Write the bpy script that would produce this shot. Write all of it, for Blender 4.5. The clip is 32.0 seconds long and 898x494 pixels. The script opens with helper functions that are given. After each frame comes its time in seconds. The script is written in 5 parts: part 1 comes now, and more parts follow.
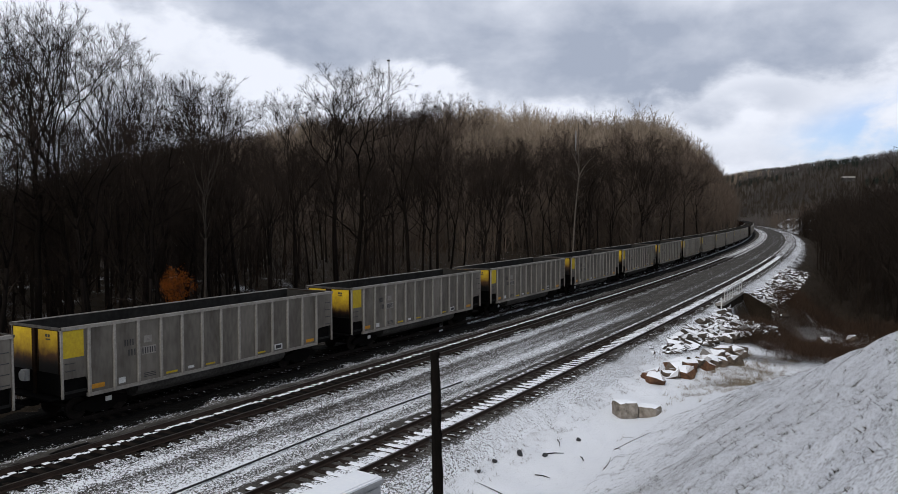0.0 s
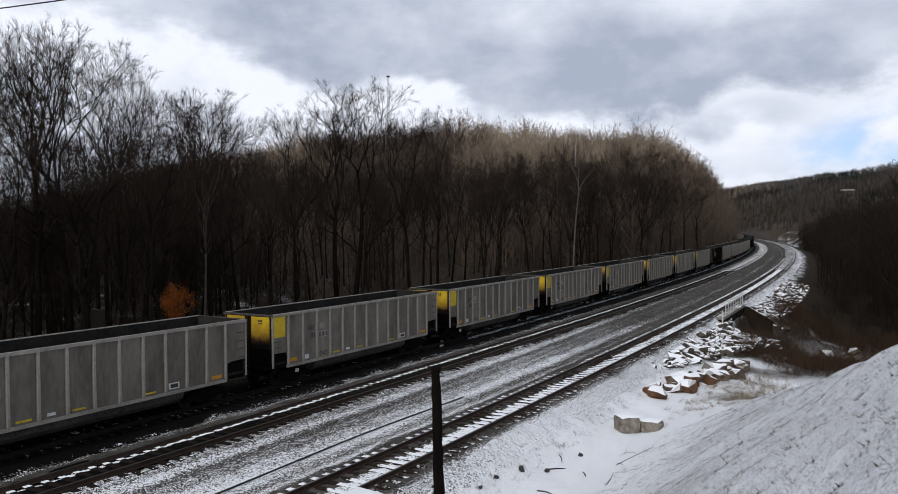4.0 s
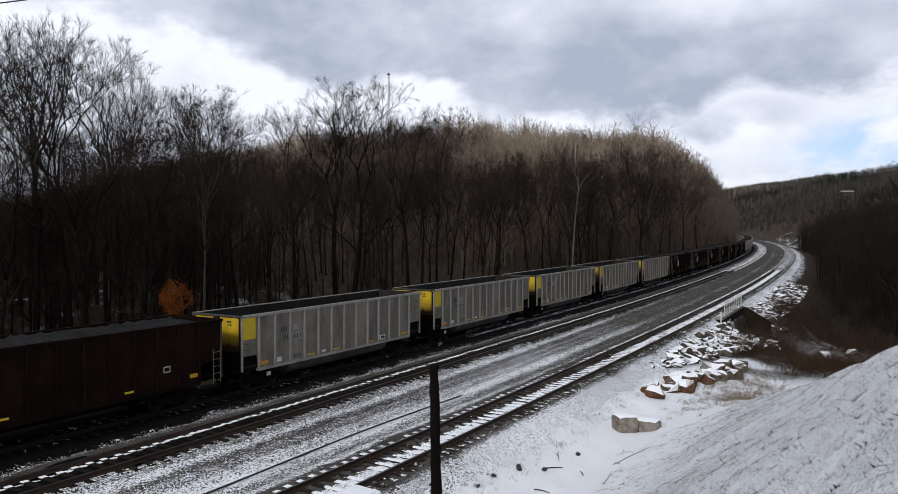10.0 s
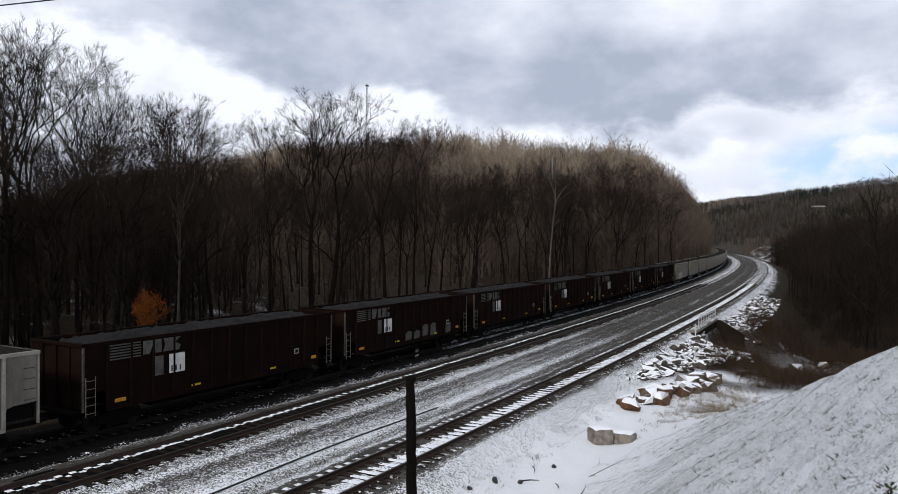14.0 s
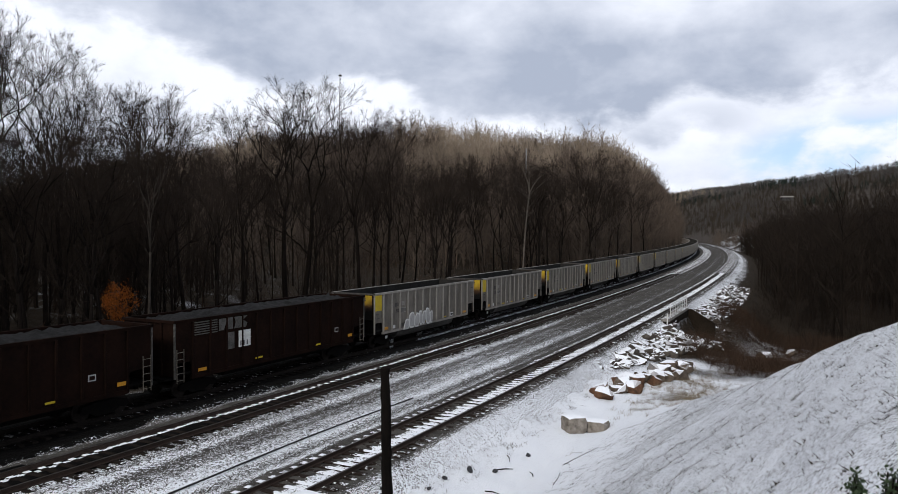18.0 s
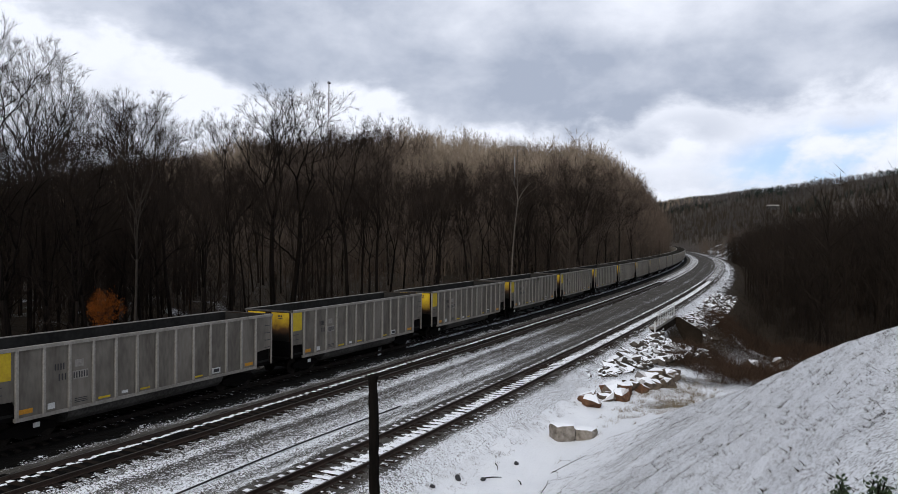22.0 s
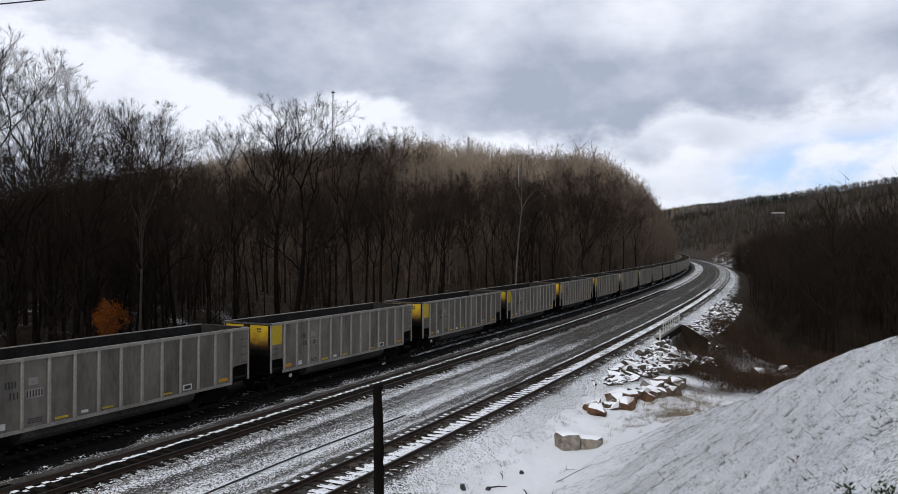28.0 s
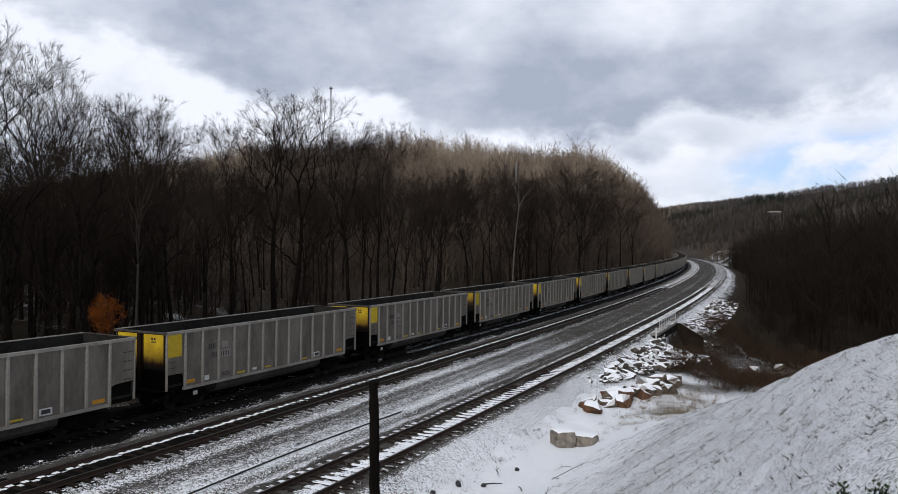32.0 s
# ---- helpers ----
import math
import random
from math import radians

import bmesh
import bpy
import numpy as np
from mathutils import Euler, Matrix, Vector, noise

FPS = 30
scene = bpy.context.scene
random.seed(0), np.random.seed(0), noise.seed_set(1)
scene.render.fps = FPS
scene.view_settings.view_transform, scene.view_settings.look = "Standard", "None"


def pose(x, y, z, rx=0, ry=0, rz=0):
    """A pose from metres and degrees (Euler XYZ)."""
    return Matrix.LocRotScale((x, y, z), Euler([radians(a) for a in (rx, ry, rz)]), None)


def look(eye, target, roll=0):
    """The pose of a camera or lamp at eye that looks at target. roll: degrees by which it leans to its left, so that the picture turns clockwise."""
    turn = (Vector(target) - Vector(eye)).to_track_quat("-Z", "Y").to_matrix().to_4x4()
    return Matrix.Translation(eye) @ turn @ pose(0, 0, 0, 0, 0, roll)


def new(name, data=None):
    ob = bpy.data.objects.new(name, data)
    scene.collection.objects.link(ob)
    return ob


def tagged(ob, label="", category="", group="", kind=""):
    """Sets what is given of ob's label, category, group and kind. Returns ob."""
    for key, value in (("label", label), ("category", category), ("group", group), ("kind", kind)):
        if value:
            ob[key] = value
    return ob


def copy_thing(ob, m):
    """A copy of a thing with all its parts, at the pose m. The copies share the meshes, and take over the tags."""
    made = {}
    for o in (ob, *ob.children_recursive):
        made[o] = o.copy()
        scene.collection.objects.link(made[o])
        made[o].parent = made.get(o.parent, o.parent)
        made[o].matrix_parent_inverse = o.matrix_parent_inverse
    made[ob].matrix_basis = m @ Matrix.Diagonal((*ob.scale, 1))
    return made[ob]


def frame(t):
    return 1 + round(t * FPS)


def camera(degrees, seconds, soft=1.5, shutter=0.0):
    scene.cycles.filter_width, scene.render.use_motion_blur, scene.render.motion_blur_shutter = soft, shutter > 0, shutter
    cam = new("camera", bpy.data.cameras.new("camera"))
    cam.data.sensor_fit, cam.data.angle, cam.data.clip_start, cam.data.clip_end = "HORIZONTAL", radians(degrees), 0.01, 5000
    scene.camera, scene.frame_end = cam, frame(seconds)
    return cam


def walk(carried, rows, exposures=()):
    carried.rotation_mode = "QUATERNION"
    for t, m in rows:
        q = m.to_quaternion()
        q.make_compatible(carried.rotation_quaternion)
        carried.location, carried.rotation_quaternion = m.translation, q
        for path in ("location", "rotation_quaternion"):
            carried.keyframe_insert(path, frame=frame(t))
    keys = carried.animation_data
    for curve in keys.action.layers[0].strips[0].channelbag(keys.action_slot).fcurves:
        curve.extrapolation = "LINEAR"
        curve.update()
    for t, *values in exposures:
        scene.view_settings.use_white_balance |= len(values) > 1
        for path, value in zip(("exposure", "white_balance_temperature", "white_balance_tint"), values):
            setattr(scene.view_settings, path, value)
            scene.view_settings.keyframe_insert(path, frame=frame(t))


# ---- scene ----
cam = camera(62.0, 32.0, soft=0.75)
EYE = (0.0, 0.0, 7.68)
# seconds, yaw, pitch, roll of a camera held by someone who stands on the bank
PATH = [
    (0.0, 0.00, -2.53, 0.17), (0.5, 0.17, -2.30, 0.16), (1.0, 0.02, -1.83, 0.09), (1.5, -0.00, -1.61, 0.19),
    (2.0, 0.39, -1.86, 0.11), (2.5, 0.38, -1.90, 0.17), (3.0, 0.19, -1.69, 0.33), (3.5, 0.13, -1.50, 0.45),
    (5.5, -0.42, -1.30, 0.33), (6.0, -0.41, -1.33, 0.31), (6.5, -0.16, -1.47, 0.22), (7.0, -0.04, -1.47, 0.21),
    (7.5, 0.02, -1.41, 0.21), (8.0, -0.16, -1.28, 0.18), (8.5, -0.25, -1.21, 0.11), (9.0, -0.12, -1.20, 0.05),
    (9.5, 0.07, -1.36, 0.05), (10.0, -0.04, -1.52, 0.04), (10.5, -0.10, -1.53, -0.01), (11.0, -0.40, -0.63, -0.54),
    (11.5, -0.80, -1.05, -0.31), (12.0, -1.26, -1.04, -0.32), (12.5, -0.63, -0.18, -0.37), (13.0, -1.41, 0.30, -0.58),
    (13.5, -1.51, -0.12, -0.39), (14.0, -1.77, -0.62, -0.38), (14.5, -1.88, -0.50, -0.21), (16.5, -1.29, -1.79, 0.14),
    (17.0, -1.40, -1.83, 0.18), (17.5, -1.99, -1.70, 0.14), (18.0, -3.74, -1.32, -0.23), (18.5, -5.36, -1.17, -0.49),
    (19.0, -5.12, -1.21, -0.64), (19.5, -5.27, -0.76, -0.71), (20.0, -5.15, -0.61, -0.60), (20.5, -4.87, -0.41, -0.29),
    (21.0, -4.62, -0.39, -0.35), (21.5, -4.70, -0.51, -0.40), (22.0, -4.62, -0.73, -0.38), (22.5, -4.22, -1.07, -0.38),
    (23.0, -4.03, -1.14, -0.37), (23.5, -3.74, -1.26, -0.52), (24.0, -3.68, -1.00, -0.51), (24.5, -3.51, -0.90, -0.28),
    (26.5, -3.88, -0.18, -0.31), (27.0, -3.96, -0.06, -0.20), (27.5, -3.95, 0.10, -0.07), (28.0, -4.30, -0.07, -0.18),
    (28.5, -4.41, -0.38, -0.23), (29.0, -4.53, -0.49, -0.47), (29.5, -4.63, -0.64, -0.60), (30.0, -4.55, -0.74, -0.53),
    (30.5, -4.33, -0.61, -0.60), (31.0, -4.37, -0.50, -0.42), (31.5, -4.37, -0.46, -0.39), (32.0, -4.53, -0.31, -0.54),
]

walk(cam, [(t, pose(*EYE, 90 + p, r, y)) for t, y, p, r in PATH],
     ((0.0, -0.09), (3.0, -0.03), (6.0, 0.02), (12.0, 0.05), (17.0, 0.11), (20.0, 0.05), (24.0, 0.0), (32.0, -0.02)))

# ---------------------------------------------------------------- the plan
# The tracks are arcs round one far centre. s runs along the near track, off to its right.
AZ, RAD, N3 = radians(31.84), 1800.0, -14.70
U2 = np.array([math.sin(AZ), math.cos(AZ)])
N2 = np.array([math.cos(AZ), -math.sin(AZ)])
T3, T2, T1 = 0.0, -7.82, -12.72          # centre lines of the three tracks


def arc(s, off, z=0.0):
    """A point beside the near track."""
    a = s / RAD
    p = N2 * (N3 - RAD + (RAD + off) * math.cos(a)) + U2 * ((RAD + off) * math.sin(a))
    return Vector((p[0], p[1], z))


def heading(s):
    """The turn about z that lays +y along the track."""
    return -math.degrees(AZ - s / RAD)


def to_arc(X, Y):
    """World places as (s, off); numpy arrays."""
    u, n = X * U2[0] + Y * U2[1], X * N2[0] + Y * N2[1] - (N3 - RAD)
    return RAD * np.arctan2(u, n), np.hypot(u, n) - RAD


def smooth(v, a, b):
    k = np.clip((v - a) / (b - a), 0.0, 1.0)
    return k * k * (3 - 2 * k)


def rough(X, Y, seed, size):
    """Cheap smooth noise of about -1 to 1 from a few waves."""
    rng = np.random.default_rng(seed)
    v = np.zeros_like(X)
    for k in range(7):
        a, w = rng.uniform(0, 6.28), 6.28 / (size * rng.uniform(0.5, 1.7))
        v = v + np.sin((X * math.cos(a) + Y * math.sin(a)) * w + rng.uniform(0, 6.28))
    return v / 3.2


def ground_z(X, Y):
    """Height of the land at world places."""
    s, off = to_arc(X, Y)
    m = -(off - T1)                                     # distance to the left of the train's track
    left = -0.7 - 0.5 * smooth(m, 4, 9)
    hill = np.interp(m, [4, 8, 15, 25, 32, 55, 72, 103, 126, 160, 300], [0, 4, 15, 23, 26.5, 30, 34.5, 36, 38, 36, 18])
    left = left + hill * smooth(s, 115, 285) + 2.0 * smooth(m, 6, 30)
    toe = np.interp(off, [1.9, 3.2, 5.0, 8.0], [-0.55, -0.8, -1.1, -1.15])
    u = np.clip((off - 5.0) / 9.7, 0, None)
    bank = 6.98 * np.where(u < 1, u ** 1.39, 1 + 0.23 * (1 - np.exp(-(u - 1) * 6.04)))
    lead = 27.3 - 18.8 * smooth(off, 8.0, 18.0)
    fall = 1 - smooth(s, lead, lead + 16.9)
    right = toe + bank * fall
    right = right - 2.3 * smooth(s, 62, 69) * (1 - smooth(s, 77, 81)) * smooth(off, 2.0, 3.6) - 2.0 * np.exp(-((s - 76) / 20) ** 2) * smooth(off, 5, 9)
    right = right - 3.0 * smooth(s, 50, 110) * smooth(off, 5, 12)
    right = right + 26 * smooth(off, 25, 260) * smooth(s, 60, 260)
    right = right + 10.0 * smooth(off, 3.5, 26) * smooth(s, 375, 415) * (1 - smooth(s, 500, 560))
    z = np.where(off < -7, left, right)
    lin, n = X * U2[0] + Y * U2[1], X * N2[0] + Y * N2[1]
    z = z + 46 * smooth(lin, 640, 950) * smooth(off, 10, 80) + 34 * smooth(n, -60, 260) * smooth(lin, 500, 900)
    bump = 0.05 * rough(X, Y, 3, 3.0) + 0.02 * rough(X, Y, 4, 0.9)
    far = smooth(np.hypot(X, Y), 60, 300)
    return z + bump * np.where((off > 2.2) | (off < -18), 1.0, 0.2) + far * 1.6 * rough(X, Y, 5, 45.0) * np.maximum(smooth(off, 5, 14), smooth(-off, 21, 30))


def land(x, y):
    return float(ground_z(np.array([x]), np.array([y]))[0])


# ---------------------------------------------------------------- sky and sun
def maths(tree, op, a, b=0.0, c=None):
    n = tree.nodes.new("ShaderNodeMath")
    n.operation = op
    for i, v in enumerate((a, b) if c is None else (a, b, c)):
        if isinstance(v, (int, float)):
            n.inputs[i].default_value = v
        else:
            tree.links.new(v, n.inputs[i])
    return n.outputs[0]


SUN_AZ, SUN_EL = -152.0, 38.0      # from north (+y) towards east (+x)
world = bpy.data.worlds.new("winter_sky")
scene.world = world
world.use_nodes = True
wt = world.node_tree
wt.nodes.clear()
w_out, w_bg = wt.nodes.new("ShaderNodeOutputWorld"), wt.nodes.new("ShaderNodeBackground")
sky = wt.nodes.new("ShaderNodeTexSky")
sky.sky_type, sky.sun_disc = "NISHITA", False
sky.sun_elevation, sky.sun_rotation = radians(SUN_EL), radians(SUN_AZ)
coord = wt.nodes.new("ShaderNodeTexCoord")
sep = wt.nodes.new("ShaderNodeSeparateXYZ")
wt.links.new(coord.outputs["Generated"], sep.inputs[0])
DX, DY, DZ = sep.outputs
w_az = maths(wt, "MULTIPLY", maths(wt, "ARCTAN2", DX, DY), 57.2958)
w_el = maths(wt, "MULTIPLY", maths(wt, "ARCSINE", DZ), 57.2958)
# billows of cloud: warped noise in degrees of azimuth and height
combo = wt.nodes.new("ShaderNodeCombineXYZ")
wt.links.new(maths(wt, "MULTIPLY", w_az, 0.058), combo.inputs[0])
wt.links.new(maths(wt, "MULTIPLY", w_el, 0.095), combo.inputs[1])
puff = wt.nodes.new("ShaderNodeTexNoise")
puff.inputs["Scale"].default_value, puff.inputs["Detail"].default_value = 2.2, 9.0
puff.inputs["Roughness"].default_value, puff.inputs["Distortion"].default_value = 0.56, 0.12
wt.links.new(combo.outputs[0], puff.inputs["Vector"])
broad = wt.nodes.new("ShaderNodeTexNoise")
broad.inputs["Scale"].default_value, broad.inputs["Detail"].default_value = 0.8, 4.0
wt.links.new(combo.outputs[0], broad.inputs["Vector"])
wav = maths(wt, "SUBTRACT", puff.outputs[0], 0.5)
az_w = maths(wt, "MULTIPLY_ADD", wav, 9.0, w_az)
el_w = maths(wt, "MULTIPLY_ADD", wav, 5.0, w_el)


def bank_of_cloud(az, el, waz, wel, slope=0.0):
    """A soft mound, 1 in its middle."""
    a = maths(wt, "DIVIDE", maths(wt, "SUBTRACT", az_w, az), waz)
    e = maths(wt, "SUBTRACT", el_w, el)
    if slope:
        e = maths(wt, "MULTIPLY_ADD", maths(wt, "SUBTRACT", az_w, az), -slope, e)
    e = maths(wt, "DIVIDE", e, wel)
    r2 = maths(wt, "ADD", maths(wt, "MULTIPLY", a, a), maths(wt, "MULTIPLY", e, e))
    return maths(wt, "POWER", 2.71828, maths(wt, "MULTIPLY", maths(wt, "MULTIPLY", r2, r2), -1.0))



def by_azimuth(stops, unit):
    """A value that changes with azimuth: stops of (degrees, value), as fractions of unit."""
    ramp = wt.nodes.new("ShaderNodeValToRGB")
    wt.links.new(maths(wt, "MULTIPLY_ADD", w_az, 1 / 120, 0.5), ramp.inputs[0])
    el = ramp.color_ramp.elements
    while len(el) < len(stops):
        el.new(0.5)
    for e, (a, v) in zip(el, stops):
        e.position, e.color = a / 120 + 0.5, (v / unit, v / unit, v / unit, 1)
    return maths(wt, "MULTIPLY", ramp.outputs[0], unit)


def ease(v, a, b):
    n = wt.nodes.new("ShaderNodeMapRange")
    n.interpolation_type = "SMOOTHSTEP"
    n.inputs[1].default_value, n.inputs[2].default_value = a, b
    wt.links.new(v, n.inputs[0])
    return n.outputs[0]


# the lower edge of the grey cloud deck, in degrees above the horizon
edge = by_azimuth(((-59, 15), (-30, 14.5), (-21, 14.2), (-16, 12.4), (-10, 10.2), (-5, 10.7), (0, 10.9), (1.6, 9.2), (2.8, 7.9), (9, 7.3), (15, 8.2), (19, 9.0),
                   (21.5, 9.9), (25, 9.3), (32, 9.6), (59, 10)), 25.0)
el_g = maths(wt, "MULTIPLY_ADD", wav, 6.5, w_el)
deck = maths(wt, "MULTIPLY", ease(maths(wt, "SUBTRACT", el_g, edge), -0.9, 1.2), 0.80)
veil = maths(wt, "MULTIPLY", bank_of_cloud(22, 7.7, 3.4, 1.2), 0.32)
low = maths(wt, "MULTIPLY", bank_of_cloud(17, 4.2, 9, 0.9), 0.18)
light_top = maths(wt, "MULTIPLY", ease(w_el, 12.5, 16.0), ease(w_az, -6.0, 12.0))
light_top = maths(wt, "MAXIMUM", light_top, maths(wt, "MULTIPLY", ease(w_az, 15.0, 22.0), 0.36))
light_top = maths(wt, "MAXIMUM", light_top, maths(wt, "MULTIPLY", ease(maths(wt, "MULTIPLY", w_az, -1.0), 16.0, 24.0), 0.5))
over = ease(w_el, 17.0, 34.0)
amount = maths(wt, "MULTIPLY", deck, maths(wt, "MULTIPLY_ADD", light_top, -0.62, 1.0))
amount = maths(wt, "MAXIMUM", amount, maths(wt, "MAXIMUM", veil, low))
amount = maths(wt, "MULTIPLY_ADD", maths(wt, "SUBTRACT", broad.outputs[0], 0.5), 0.8, amount)
amount = maths(wt, "MULTIPLY_ADD", ease(w_az, 4.0, 14.0), 0.17, amount)
amount = maths(wt, "MINIMUM", maths(wt, "MAXIMUM", maths(wt, "MULTIPLY_ADD", wav, 1.5, amount), 0.0), 1.0)
lit = wt.nodes.new("ShaderNodeMix")
lit.data_type = "RGBA"
lit.inputs[6].default_value, lit.inputs[7].default_value = (0.925, 0.965, 1.07, 1), (0.41, 0.465, 0.585, 1)
wt.links.new(amount, lit.inputs[0])
shade = wt.nodes.new("ShaderNodeMix")
shade.data_type = "RGBA"
shade.inputs[7].default_value = (0.455, 0.49, 0.565, 1)
wt.links.new(over, shade.inputs[0])
wt.links.new(lit.outputs[2], shade.inputs[6])
blue = maths(wt, "MULTIPLY", bank_of_cloud(31.5, 6.0, 6.5, 2.0, 0.12), ease(puff.outputs[0], 0.40, 0.58))
clear = wt.nodes.new("ShaderNodeMix")
clear.data_type, clear.blend_type = "RGBA", "MULTIPLY"
clear.inputs[0].default_value = 1.0
clear.inputs[7].default_value = (0.075, 0.10, 0.15, 1)
wt.links.new(sky.outputs[0], clear.inputs[6])
whole = wt.nodes.new("ShaderNodeMix")
whole.data_type = "RGBA"
wt.links.new(maths(wt, "MULTIPLY", blue, 0.62), whole.inputs[0])
wt.links.new(shade.outputs[2], whole.inputs[6])
wt.links.new(clear.outputs[2], whole.inputs[7])
wt.links.new(whole.outputs[2], w_bg.inputs[0])
w_bg.inputs[1].default_value = 1.0
wt.links.new(w_bg.outputs[0], w_out.inputs[0])

sun = new("sun", bpy.data.lights.new("sun", "SUN"))
sun.data.energy, sun.data.angle, sun.data.color = 1.85, radians(12), (1.0, 0.95, 0.88)
sd = Vector((math.sin(radians(SUN_AZ)) * math.cos(radians(SUN_EL)), math.cos(radians(SUN_AZ)) * math.cos(radians(SUN_EL)), math.sin(radians(SUN_EL))))
sun.matrix_world = look(sd * 100, (0, 0, 0))
scene.view_settings.exposure = 0.0


# ---------------------------------------------------------------- materials
def material(name, base, dark=None, scale=4.0, fine=40.0, rough_=0.8, metal=0.0, bump=0.3, mix=0.5, vary=0.0, stretch=(1, 1, 1), coat=None):
    """A painted or natural surface: base mottled with dark at two scales, with relief."""
    m = bpy.data.materials.new(name)
    m.use_nodes = True
    t = m.node_tree
    p = t.nodes["Principled BSDF"]
    p.inputs["Roughness"].default_value, p.inputs["Metallic"].default_value = rough_, metal
    p.inputs["Specular IOR Level"].default_value = 0.35 if rough_ < 0.75 else 0.04
    tc, mp = t.nodes.new("ShaderNodeTexCoord"), t.nodes.new("ShaderNodeMapping")
    mp.inputs["Scale"].default_value = stretch
    t.links.new(tc.outputs["Object"], mp.inputs[0])
    big, small = t.nodes.new("ShaderNodeTexNoise"), t.nodes.new("ShaderNodeTexNoise")
    big.inputs["Scale"].default_value, big.inputs["Detail"].default_value = scale, 5
    small.inputs["Scale"].default_value, small.inputs["Detail"].default_value = fine, 3
    for n in (big, small):
        t.links.new(mp.outputs[0], n.inputs["Vector"])
    ramp = t.nodes.new("ShaderNodeValToRGB")
    ramp.color_ramp.elements[0].position, ramp.color_ramp.elements[1].position = 0.35, 0.7
    dark = dark or tuple(c * 0.6 for c in base)
    ramp.color_ramp.elements[0].color, ramp.color_ramp.elements[1].color = (*dark, 1), (*base, 1)
    both = maths(t, "MULTIPLY_ADD", small.outputs[0], mix, maths(t, "MULTIPLY", big.outputs[0], 1 - mix))
    t.links.new(both, ramp.inputs[0])
    col = ramp.outputs[0]
    if vary:
        info, hsv = t.nodes.new("ShaderNodeObjectInfo"), t.nodes.new("ShaderNodeHueSaturation")
        t.links.new(maths(t, "MULTIPLY_ADD", info.outputs["Random"], vary, 1 - vary / 2), hsv.inputs["Value"])
        t.links.new(col, hsv.inputs["Color"])
        col = hsv.outputs[0]
    t.links.new(col, p.inputs["Base Color"])
    if bump:
        bn = t.nodes.new("ShaderNodeBump")
        bn.inputs["Strength"].default_value, bn.inputs["Distance"].default_value = bump, 0.02
        t.links.new(small.outputs[0], bn.inputs["Height"])
        t.links.new(bn.outputs[0], p.inputs["Normal"])
    return m


